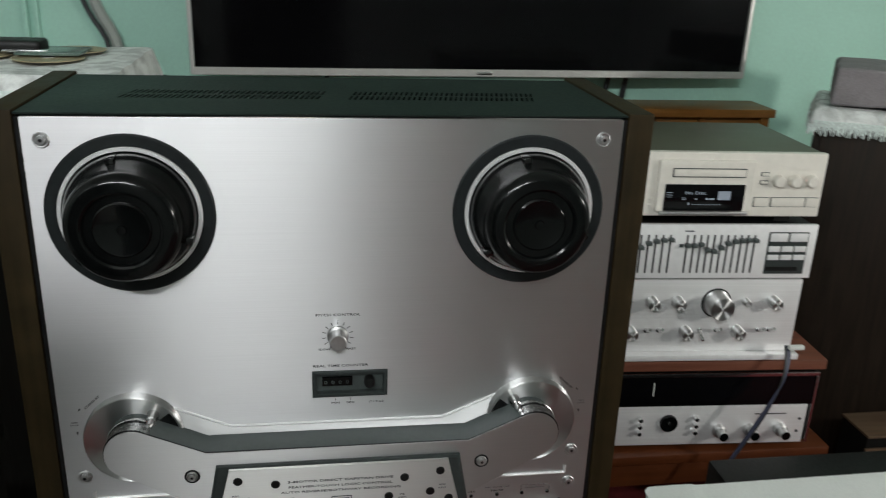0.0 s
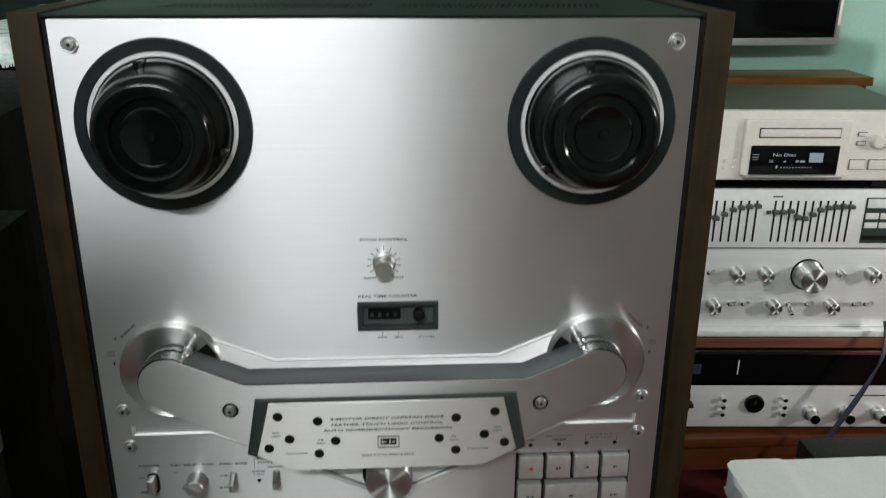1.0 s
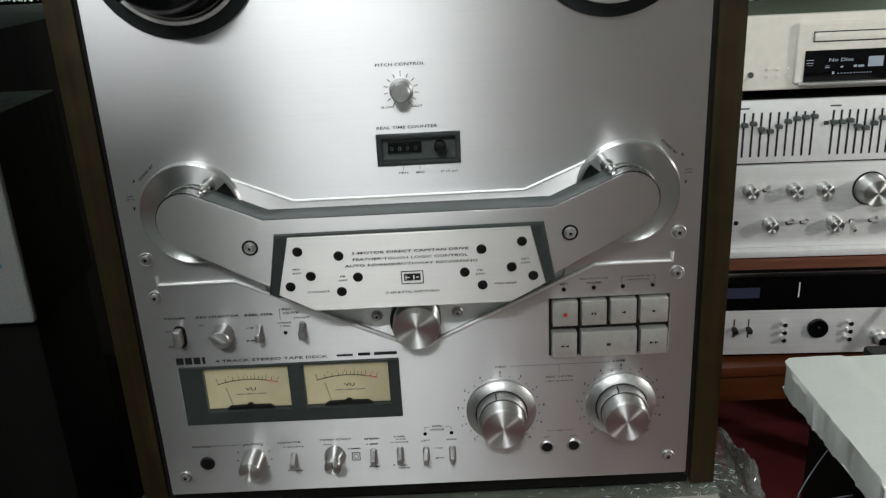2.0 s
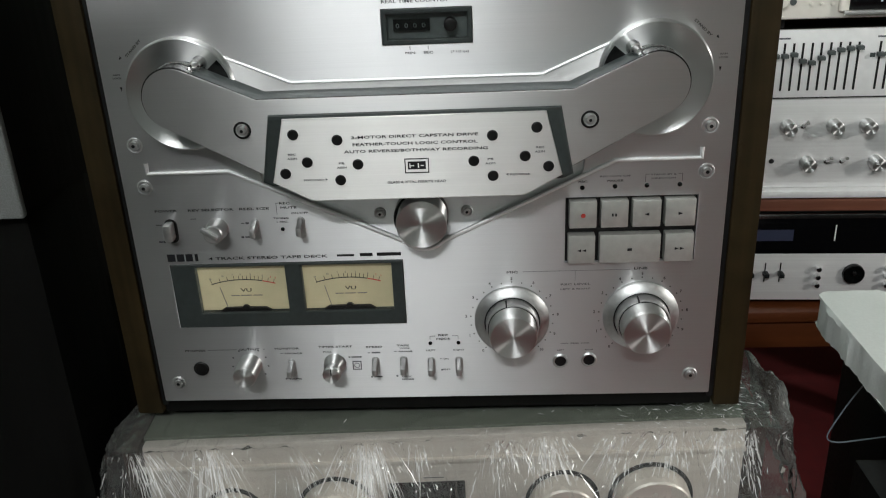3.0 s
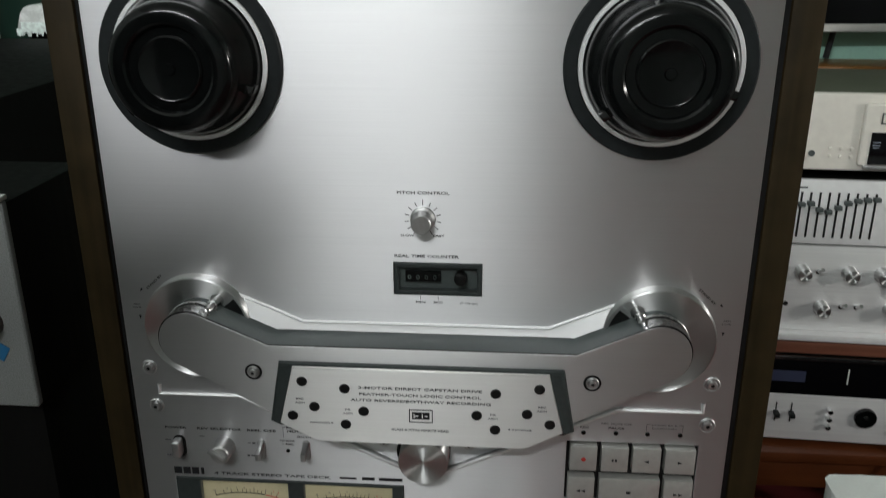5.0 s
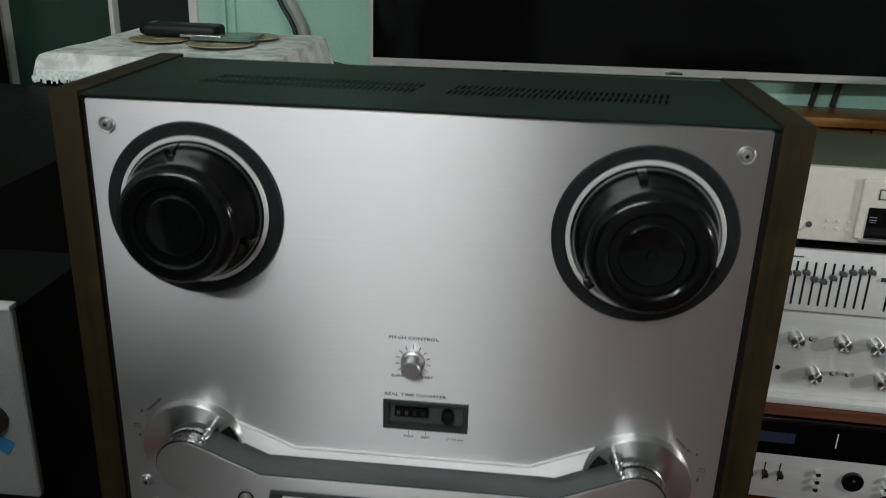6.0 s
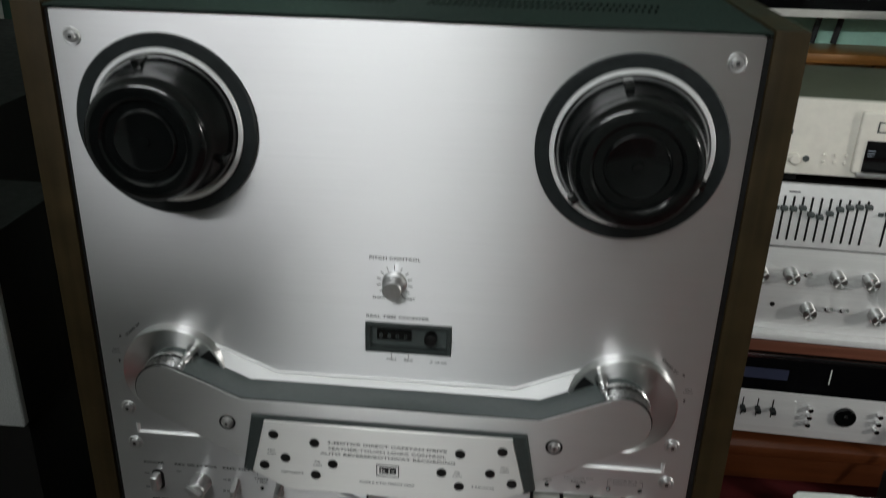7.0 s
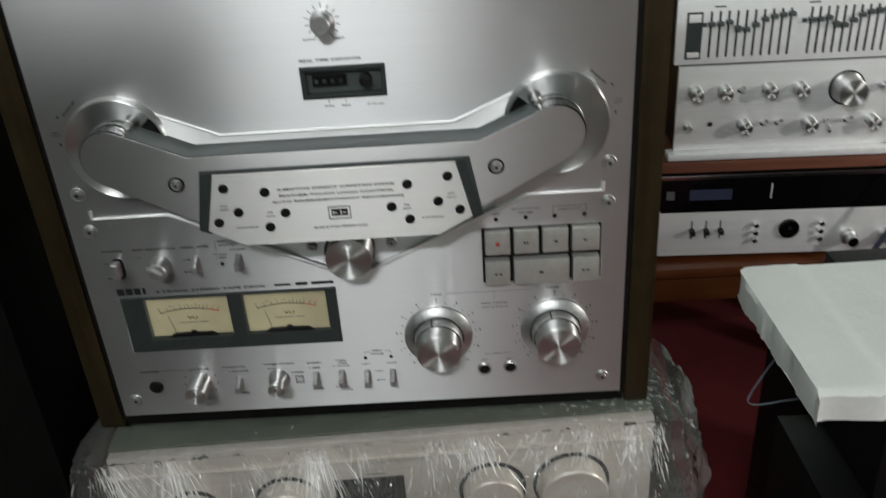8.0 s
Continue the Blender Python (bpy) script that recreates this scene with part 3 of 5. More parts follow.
def disc(loc, r, label):
    d = thing("gold_disc", loc, label, "disc", "discs on the cloth")
    bm = bmesh.new()
    bmesh.ops.create_cone(bm, cap_ends=True, segments=48, radius1=r, radius2=r, depth=0.0016)
    bmesh.ops.translate(bm, verts=bm.verts[:], vec=(0, 0, 0.0008))
    part("plate", bm, GOLD, d)
    bm = bmesh.new()
    bmesh.ops.create_cone(bm, cap_ends=True, segments=32, radius1=0.012, radius2=0.012, depth=0.001)
    bmesh.ops.translate(bm, verts=bm.verts[:], vec=(0, 0, 0.0020))
    part("label", bm, SATIN, d)
    return d


disc((-0.555, 0.935, 1.092), 0.052, "gold-coloured disc lying on the lace cloth")
disc((-0.440, 0.905, 1.092), 0.056, "tarnished gold-coloured disc lying on the lace cloth")
disc((-0.425, 1.012, 1.092), 0.052, "brown and grey disc lying on the lace cloth")


def headband():
    c = thing("black_strap_case", (-0.545, 0.965, 1.0945), "black leather strap case lying on the discs", "case")
    part("body", box(-0.045, 0.085, -0.028, 0.030, 0.001, 0.021, 0.0095, 4), BLACK, c)
    part("end_cap", box(-0.052, -0.030, -0.024, 0.026, 0.002, 0.023, 0.010, 4), BLACK_GLOSS, c)
    part("strap", box(0.080, 0.150, 0.000, 0.010, 0.001, 0.004, 0.0012), BLACK, c)
    part("clasp", box(0.03, 0.10, -0.045, -0.026, 0.004, 0.008, 0.001), CHROME, c, "bright metal clasp")
    return c


headband()
cs = part("clear_case", box(-0.49, -0.39, 0.90, 0.99, 1.0965, 1.101, 0.001), CASE)
tagged(cs, "dark translucent flat case lying on the discs", "case")

# ---- the tape deck ----
Z0 = 0.70
deck = thing("tape_deck", (0, 0, Z0), "open-reel tape deck with brushed aluminium front and walnut sides", "tape deck")
CHANNEL = [(-0.108, 0.1717), (-0.0135, 0.1275)] + arc(0, 0.1385, 0.0172, 230, 310, 8) + [(0.0135, 0.1275), (0.108, 0.1717),
           (0.112, 0.200), (0.1420, 0.235), (0.1380, 0.252), (0.1260, 0.2592), (0.0808, 0.2400), (-0.0808, 0.2400), (-0.1260, 0.2592), (-0.1380, 0.252), (-0.1420, 0.235), (-0.112, 0.200)]
VU_W, CT_W, BT_W = (-0.183, -0.016, 0.063, 0.1137), (-0.020, 0.0375, 0.262, 0.2845), (0.0972, 0.1862, 0.108, 0.1562)
part("front_panel", plate(rect(-0.205, 0.205, 0, 0.478, 0.001, 2), [CHANNEL, rect(*VU_W), rect(*CT_W), rect(*BT_W)], 0.0, 0.005, 0.0002), ALU, deck,
     "brushed aluminium front panel")
BEAD = [(-0.186, 0.1895), (-0.186, 0.182), (-0.130, 0.182), (-0.0135, 0.1275)] + arc(0, 0.1385, 0.0172, 232, 308, 8) + [(0.0135, 0.1275), (0.130, 0.182), (0.186, 0.182), (0.186, 0.1895)]


def bead(points, r, label):
    def build(cu):
        cu.dimensions, cu.bevel_depth, cu.bevel_resolution = "3D", r, 3
        sp = cu.splines.new("POLY")
        sp.points.add(len(points) - 1)
        for p, (a, b) in zip(sp.points, points):
            p.co = (a, -0.0004, b, 1)
    return part("trim_bead", curve_mesh(build), SATIN_TRIM, deck, label)


bead(BEAD, 0.0015, "thin raised bright trim line")


def channel_ramp():
    """Raised sloping lip along the upper side of the tape channel."""
    bm = bmesh.new()
    outer = [(-0.1262, 0.2594), (-0.0810, 0.2402), (0.0810, 0.2402), (0.1262, 0.2594)]
    inner = [(-0.1262, 0.2490), (-0.0965, 0.2364), (0.0965, 0.2364), (0.1262, 0.2490)]
    lips = [(-0.1262, 0.2604), (-0.0810, 0.2412), (0.0810, 0.2412), (0.1262, 0.2604)]
    rows = [[bm.verts.new((x, y, z)) for x, z in line] for line, y in ((lips, 0.0003), (outer, -0.0002), (inner, -0.0060), (inner, 0.0046), (outer, 0.0052))]
    for a, b in zip(rows, rows[1:] + rows[:1]):
        for i in range(3):
            bm.faces.new((a[i], a[i + 1], b[i + 1], b[i]))
    for i in (0, 3):
        bm.faces.new([r[i] for r in rows])
    bmesh.ops.recalc_face_normals(bm, faces=bm.faces[:])
    return part("channel_ramp", bm, RAMP, deck, "sloping bright metal edge of the tape channel")


channel_ramp()


def ramp_edge():
    """Bead of lighter metal along the top of the sloping lip, for the light its bevel catches."""
    def build(cu):
        cu.dimensions, cu.bevel_depth, cu.bevel_resolution = "3D", 0.0010, 2
        pts = [(-0.1262, 0.2600), (-0.0810, 0.2408), (0.0810, 0.2408), (0.1262, 0.2600)]
        sp = cu.splines.new("POLY")
        sp.points.add(len(pts) - 1)
        for p, (a, b) in zip(sp.points, pts):
            p.co = (a, -0.0004, b, 1)
    return part("ramp_edge", curve_mesh(build), SATIN_TRIM, deck, "bright edge of the tape channel")


ramp_edge()
part("channel_floor", plate(rect(-0.198, 0.198, 0.115, 0.27), [], 0.0045, 0.006), ALU, deck, "recessed brushed aluminium tape channel")
part("chassis", box(-0.2085, 0.2085, 0.0065, 0.012, -0.0135, 0.4786), SPEAKER, deck)
part("back_plate", box(-0.2085, 0.2085, 0.1562, 0.1626, -0.004, 0.4786), BLACK, deck)
part("body", box(-0.2085, 0.2085, 0.0122, 0.156, -0.0135, 0.44), VOID, deck)


def vented_cover():
    """Sheet steel top with two rows of slanted vent slots, left and right."""
    holes = []
    for x0, n in ((-0.155, 36), (0.010, 36)):
        for row, yy in ((0, 0.058), (1, 0.078)):
            for k in range(n):
                x = x0 + 0.00402 * k + row * 0.004
                holes.append([(x, yy), (x + 0.0020, yy), (x + 0.0050, yy + 0.015), (x + 0.0030, yy + 0.015)])
    me = plate(rect(-0.2085, 0.2085, 0.001, 0.163), holes, 0, 0.0012)
    # lay the sheet flat
    me.transform(Matrix(((1, 0, 0, 0), (0, 0, 1, 0), (0, -1, 0, 0.4805), (0, 0, 0, 1))))
    return me


part("top_cover", vented_cover(), TOPCOVER, deck, "dark painted steel cover with vent slots")
for sx in (-1, 1):
    a, b = sorted((sx * 0.2095, sx * 0.2285))
    part("side_panel", box(a, b, 0.001, 0.172, -0.012, 0.482, 0.0012), WALNUT, deck, "walnut veneered side panel")
    a, b = sorted((sx * 0.2052, sx * 0.2094))
    part("side_gap", box(a, b, 0.004, 0.160, -0.006, 0.477), BLACK, deck)
for fx in (-0.15, 0.15):
    for fy in (0.035, 0.14):
        f = lathe(0, 0, [(0, -0.001), (0.017, -0.001), (0.018, 0.017), (0, 0.017)], 20)
        bmesh.ops.rotate(f, verts=f.verts[:], cent=(0, 0, 0), matrix=Matrix.Rotation(radians(-90), 3, "X"))
        bmesh.ops.translate(f, verts=f.verts[:], vec=(fx, fy, -0.003))
        part("foot", f, BLACK, deck, "black rubber foot")


def panel_screw(x, z, y=0.0, r=0.0054):
    s = part("screw", lathe(x, z, [(r, y + 0.001), (r, y - 0.0006), (r * 0.90, y - 0.0012), (r * 0.74, y - 0.0010), (r * 0.68, y - 0.0003), (r * 0.62, y - 0.0003), (r * 0.60, y - 0.0020),
                                   (r * 0.52, y - 0.0027), (r * 0.24, y - 0.0028)], 28), SATIN, deck, "chrome socket screw with washer")
    part("socket", lathe(x, z, [(r * 0.25, y - 0.0027), (r * 0.25, y - 0.0029), (0, y - 0.0022)], 6), BLACK, s, "dark hexagonal socket")
    return s


for x, z in ((-0.1925, 0.4625), (0.1910, 0.4635), (-0.1915, 0.202), (-0.190, 0.172), (0.190, 0.2035), (0.190, 0.1725), (-0.1918, 0.0162), (0.190, 0.0162)):
    panel_screw(x, z)
for x in (-0.030, 0.030):
    panel_screw(x, 0.1472, 0.0042, 0.0042)


def reel_table(x):
    z = 0.4108
    t = part("reel_table", lathe(x, z, [(0.0562, 0.002), (0.0562, -0.0018), (0.0552, -0.0028), (0.0485, -0.0028), (0.0478, -0.0018), (0.0478, 0.001), (0, 0.001)], 72),
             DARK_GREY, deck, "dark grey rubber reel mat")
    part("ring", lathe(x, z, [(0.0477, 0.000), (0.0477, -0.0030), (0.0473, -0.0036), (0.0450, -0.0036), (0.0446, -0.0028), (0.0446, 0.0)], 72), SATIN_TRIM, t, "thin bright metal ring")
    part("hub_adapter", lathe(x, z, [(0.0444, 0.0005), (0.0440, -0.0040), (0.0431, -0.0085), (0.0416, -0.0135), (0.0398, -0.0185), (0.0386, -0.0225), (0.0380, -0.0250), (0.0376, -0.0275),
                                     (0.0370, -0.0310), (0.0358, -0.0340), (0.0338, -0.0362), (0.0305, -0.0372), (0.0262, -0.0370), (0.0248, -0.0360), (0.0240, -0.0335), (0.0, -0.0335)], 72),
         BLACK_GLOSS, t, "black plastic reel hub adapter")
    part("hub_cap", lathe(x, z, [(0.0190, -0.0330), (0.0188, -0.0345), (0.0178, -0.0352), (0.0165, -0.0346), (0.0035, -0.0343), (0.0030, -0.0356), (0, -0.0357)], 48), BLACK_GLOSS, t)
    for k in range(3):
        a = radians(100 + 120 * k)
        c, s = math.cos(a), math.sin(a)
        bm = box(-0.0028, 0.0028, -0.0185, -0.003, 0.0380, 0.0442, 0.0010)
        bmesh.ops.rotate(bm, verts=bm.verts[:], cent=(0, 0, 0), matrix=Matrix.Rotation(-a + radians(90), 3, "Y"))
        bmesh.ops.translate(bm, verts=bm.verts[:], vec=(x, 0, z))
        part("locking_lug", bm, LUG, t)
    return t


reel_table(-0.140)
reel_table(0.1388)

# pitch control
knob = part("pitch_knob", lathe(-0.0005, 0.314, [(0.0082, 0.001), (0.0080, -0.002), (0.0066, -0.003), (0.0064, -0.0125), (0.0058, -0.0132), (0, -0.0132)], 36, knurl=0.02), SATIN, deck, "small turned aluminium knob")
ticks = None
for k in range(13):
    a = radians(-60 + 25 * k)
    bm = box(-0.00025, 0.00025, -0.0001, 0.0001, 0.0090, 0.0118 if k != 6 else 0.0128)
    bmesh.ops.rotate(bm, verts=bm.verts[:], cent=(0, 0, 0), matrix=Matrix.Rotation(math.pi / 2 - a, 3, "Y"))
    bmesh.ops.translate(bm, verts=bm.verts[:], vec=(-0.0005, -0.0002, 0.314))
    ticks = merge(ticks, bm)
part("scale_marks", ticks, PRINT, deck)
YP = -0.0002
words("PITCH CONTROL", -0.0003, 0.3302, YP, 0.0022, PRINT, deck, 0.033)
words("SLOW", -0.0105, 0.3022, YP, 0.0017, PRINT, deck, 0.0088)
words("FAST", 0.0095, 0.3022, YP, 0.0017, PRINT, deck, 0.0072)
words("REAL TIME COUNTER", 0.0015, 0.2880, YP, 0.0022, PRINT, deck, 0.0415)
words("MIN", -0.0025, 0.2562, YP, 0.0017, PRINT, deck, 0.0062)
words("SEC", 0.0090, 0.2562, YP, 0.0017, PRINT, deck, 0.0062)
words("(7 1/2 ips)", 0.0290, 0.2562, YP, 0.0016, PRINT_GREY, deck, 0.0115)
bars([(-0.0027, -0.0023, 0.2588, 0.2612), (0.0088, 0.0092, 0.2588, 0.2612)], YP, PRINT, deck)

# tape counter
ct = part("tape_counter", plate(rect(CT_W[0] + 0.0002, CT_W[1] - 0.0002, CT_W[2] + 0.0002, CT_W[3] - 0.0002), [rect(-0.0165, 0.0340, 0.2655, 0.2812)], -0.0012, 0.006, 0.0008), FRAME_GREY, deck,
          "dark framed tape counter window")
part("recess", box(-0.0195, 0.0370, 0.0042, 0.0052, 0.2625, 0.2840), GREY, ct)
part("counter_window", box(-0.0125, 0.0105, 0.0020, 0.0044, 0.2705, 0.2775), BLACK_GLOSS, ct)
for k, d in enumerate("0000"):
    words(d, -0.0098 + 0.0055 * k, 0.2722, 0.0017, 0.0034, GREY if k < 2 else FRAME_GREY, ct, 0.0024, name="digit")
part("reset_button", lathe(0.0235, 0.2738, knob_profile(0.0042, 0.0044, -0.0028), 24), BLACK, ct, "round black reset button")


# tension arm discs under the ends of the head cover
def tension_disc(s):
    x, z = s * 0.1515, 0.2362
    d = part("tension_disc", lathe(x, z, [(0.0368, 0.004), (0.0368, -0.0060), (0.0364, -0.0074), (0.0356, -0.0078), (0.0347, -0.0072), (0.0200, -0.0046), (0.0190, -0.0044), (0, -0.0044)], 96), SPUN_DARK, deck,
             "dished spun aluminium disc")
    part("guide_roller", lathe(s * 0.149, 0.2388, [(0.0165, -0.0004), (0.0165, -0.0120), (0.0203, -0.0128), (0.0205, -0.0134), (0.0205, -0.0150), (0.0200, -0.0155), (0.0194, -0.0155), (0.0194, -0.0182), (0.0197, -0.0184), (0.0197, -0.0286), (0, -0.0286)], 64), ROLLER, d, "polished metal roller")
    part("groove", lathe(s * 0.149, 0.2388, [(0.0190, -0.0150), (0.01955, -0.0156), (0.01955, -0.0181), (0.0190, -0.0187)], 64), BLACK, d, "dark groove round the roller")
    pin = lathe(0, 0, [(0.0046, 0.0030), (0.0046, -0.0060), (0.0038, -0.0075), (0.0036, -0.0150), (0.0029, -0.0156), (0.0024, -0.0225), (0.0016, -0.0236), (0, -0.0238)], 24)
    bmesh.ops.rotate(pin, verts=pin.verts[:], cent=(0, 0, 0), matrix=Matrix.Rotation(s * radians(2), 3, "Z"))
    bmesh.ops.translate(pin, verts=pin.verts[:], vec=(x - s * 0.0150, 0, z + 0.0205))
    part("guide_pin", pin, CHROME, d, "slanting metal tape guide pin")
    # the slot is a black wedge standing in for the dish's dark reflection
    a0, a1 = (-22, 40) if s < 0 else (140, 202)
    reflection_wedge = arc(x, z, 0.0350, a0, a1, 10) + arc(x, z, 0.0200, a1, a0, 10)
    part("slot", plate(reflection_wedge, [], -0.0071, 0.003), BLACK_GLOSS, d, "black wedge for the dish's dark reflection")
    return d


tension_disc(-1)
tension_disc(1)

# head cover
CL = arc(-0.1492, 0.2385, 0.0193, 245, 64, 20)
CR = arc(0.1485, 0.2385, 0.0193, 116, -65, 20)
COVER = CL + [(-0.0975, 0.2368), (0.0975, 0.2368)] + CR + [(0.0945, 0.1865), (0.092, 0.1835), (0.068, 0.1722), (-0.068, 0.1722), (-0.092, 0.1835), (-0.0945, 0.1865)]
part("head_cover", plate(COVER, [], -0.0288, 0.0045, 0.0006), GREY, deck, "grey plastic head cover")
part("cover_seam", plate([(x * 1.0035, 0.206 + (z - 0.206) * 1.014) for x, z in COVER], [], -0.0297, -0.0287), BLACK, deck, "thin dark seam round the cover plate")
part("cover_plate", plate(COVER, [], -0.0303, -0.0289, 0.00018), ALU_COVER, deck, "brushed aluminium cover plate with rounded arms")
BEZEL = [(-0.0905, 0.2278), (0.0905, 0.2278), (0.0985, 0.1842), (0.0918, 0.1812), (-0.0918, 0.1812), (-0.0985, 0.1842)]
part("cover_bezel", plate(BEZEL, [], -0.0352, -0.0302, 0.0026), FRAME_GREY, deck, "dark grey bevelled bezel")
PLATE = [(-0.0812, 0.2257), (0.0812, 0.2257), (0.0912, 0.1850), (0.0672, 0.1722), (-0.0672, 0.1722), (-0.0912, 0.1850)]
part("head_plate", plate(PLATE, [], -0.0372, -0.0300, 0.0004), ALU_PLATE, deck, "satin metal head plate with printing")
for x, z in ((-0.0752, 0.216), (-0.048, 0.2118), (-0.0825, 0.191), (-0.068, 0.198), (-0.0362, 0.1958), (-0.048, 0.1858)):
    for s in (1, -1):
        part("adjustment_hole", lathe(s * x, z, [(0.0034, -0.0370), (0.0034, -0.0376), (0.0028, -0.0379), (0.0026, -0.0374), (0, -0.0374)], 20), BLACK, deck, "black rimmed adjustment hole")
for x in (-0.1082, 0.1082):
    part("screw", lathe(x, 0.2180, [(0.0056, -0.0300), (0.0056, -0.0307), (0.0048, -0.0308), (0.0046, -0.0304), (0, -0.0304)], 24), BLACK, deck, "black screw seat")
    panel_screw(x, 0.2180, -0.0303, 0.0042)
YH = -0.0374
words("3-MOTOR DIRECT CAPSTAN DRIVE", 0, 0.2122, YH, 0.0021, PRINT, deck, 0.0785)
words("FEATHER-TOUCH LOGIC CONTROL", 0, 0.2076, YH, 0.0021, PRINT, deck, 0.0775)
words("AUTO REVERSE/BOTHWAY RECORDING", 0.0005, 0.2032, YH, 0.0021, PRINT, deck, 0.0895)
words("GLASS & X'TAL FERRITE HEAD", 0.0, 0.1826, YH, 0.0018, PRINT_GREY, deck, 0.037)
bars([(-0.0070, 0.0082, 0.1890, 0.1896), (-0.0070, 0.0082, 0.1980, 0.1986), (-0.0070, -0.0064, 0.1896, 0.1980), (0.0076, 0.0082, 0.1896, 0.1980),
      (-0.0050, 0.0062, 0.1915, 0.1966)], YH, PRINT, deck, "emblem")
bars([(-0.0040, -0.0010, 0.1936, 0.1942), (-0.0040, -0.0034, 0.1925, 0.1954), (0.0012, 0.0020, 0.1925, 0.1954), (0.0030, 0.0050, 0.1936, 0.1942)], YH - 0.0002, ALU_PLATE, deck, "emblem_mark")
for s in (-1, 1):
    words("REC", s * 0.0772, 0.2028, YH, 0.0014, PRINT_GREY, deck, 0.0050)
    words("AZIM", s * 0.0772, 0.2000, YH, 0.0014, PRINT_GREY, deck, 0.0062)
    words("PB", s * 0.0465, 0.1962, YH, 0.0014, PRINT_GREY, deck, 0.0036)
    words("AZIM", s * 0.0465, 0.1934, YH, 0.0014, PRINT_GREY, deck, 0.0062)
words("FORWARD", -0.0648, 0.1858, YH, 0.0013, PRINT_GREY, deck, 0.013)
words("REVERSE", 0.0648, 0.1858, YH, 0.0013, PRINT_GREY, deck, 0.0125)
part("arrow_mark", plate([(-0.0575, 0.1858), (-0.0560, 0.1865), (-0.0575, 0.1872)], [], YH - 0.0001, YH + 0.0001), PRINT_GREY, deck)
part("arrow_mark", plate([(0.0575, 0.1858), (0.0560, 0.1865), (0.0575, 0.1872)], [], YH - 0.0001, YH + 0.0001), PRINT_GREY, deck)

# capstan knob
cap = part("capstan_collar", lathe(-0.0012, 0.1462, [(0.0186, 0.0045), (0.0186, -0.0060), (0.0178, -0.0068), (0, -0.0068)], 56), BLACK_GLOSS, deck, "black collar round the roller cap")
part("roller_cap", lathe(0, 0.1478, [(0.0170, -0.004), (0.0170, -0.0205), (0.0164, -0.0215), (0, -0.0212)], 64), SPUN, cap, "spun aluminium roller cap")

# stand-by marks by the discs
for s in (-1, 1):
    w = words("STAND BY", s * 0.180, 0.2655, YP, 0.0019, PRINT, deck, 0.0150)
    w.data.transform(Matrix.Translation((s * 0.180, 0, 0.2655)) @ Matrix.Rotation(s * radians(43), 4, "Y") @ Matrix.Translation((-s * 0.180, 0, -0.2655)))
    words("ARM", s * 0.1945, 0.2490, YP, 0.0012, PRINT_GREY, deck, 0.0048)
    words("LOCK", s * 0.1945, 0.2468, YP, 0.0012, PRINT_GREY, deck, 0.0060)
    part("arrow_mark", plate([(s * 0.1930, 0.2385), (s * 0.1922, 0.2415), (s * 0.1938, 0.2415)][::-s], [], YP - 0.0001, YP + 0.0001), PRINT, deck)
    part("arrow_mark", plate([(s * 0.1910, 0.2590), (s * 0.1890, 0.2602), (s * 0.1900, 0.2615)][::-s], [], YP - 0.0001, YP + 0.0001), PRINT, deck)


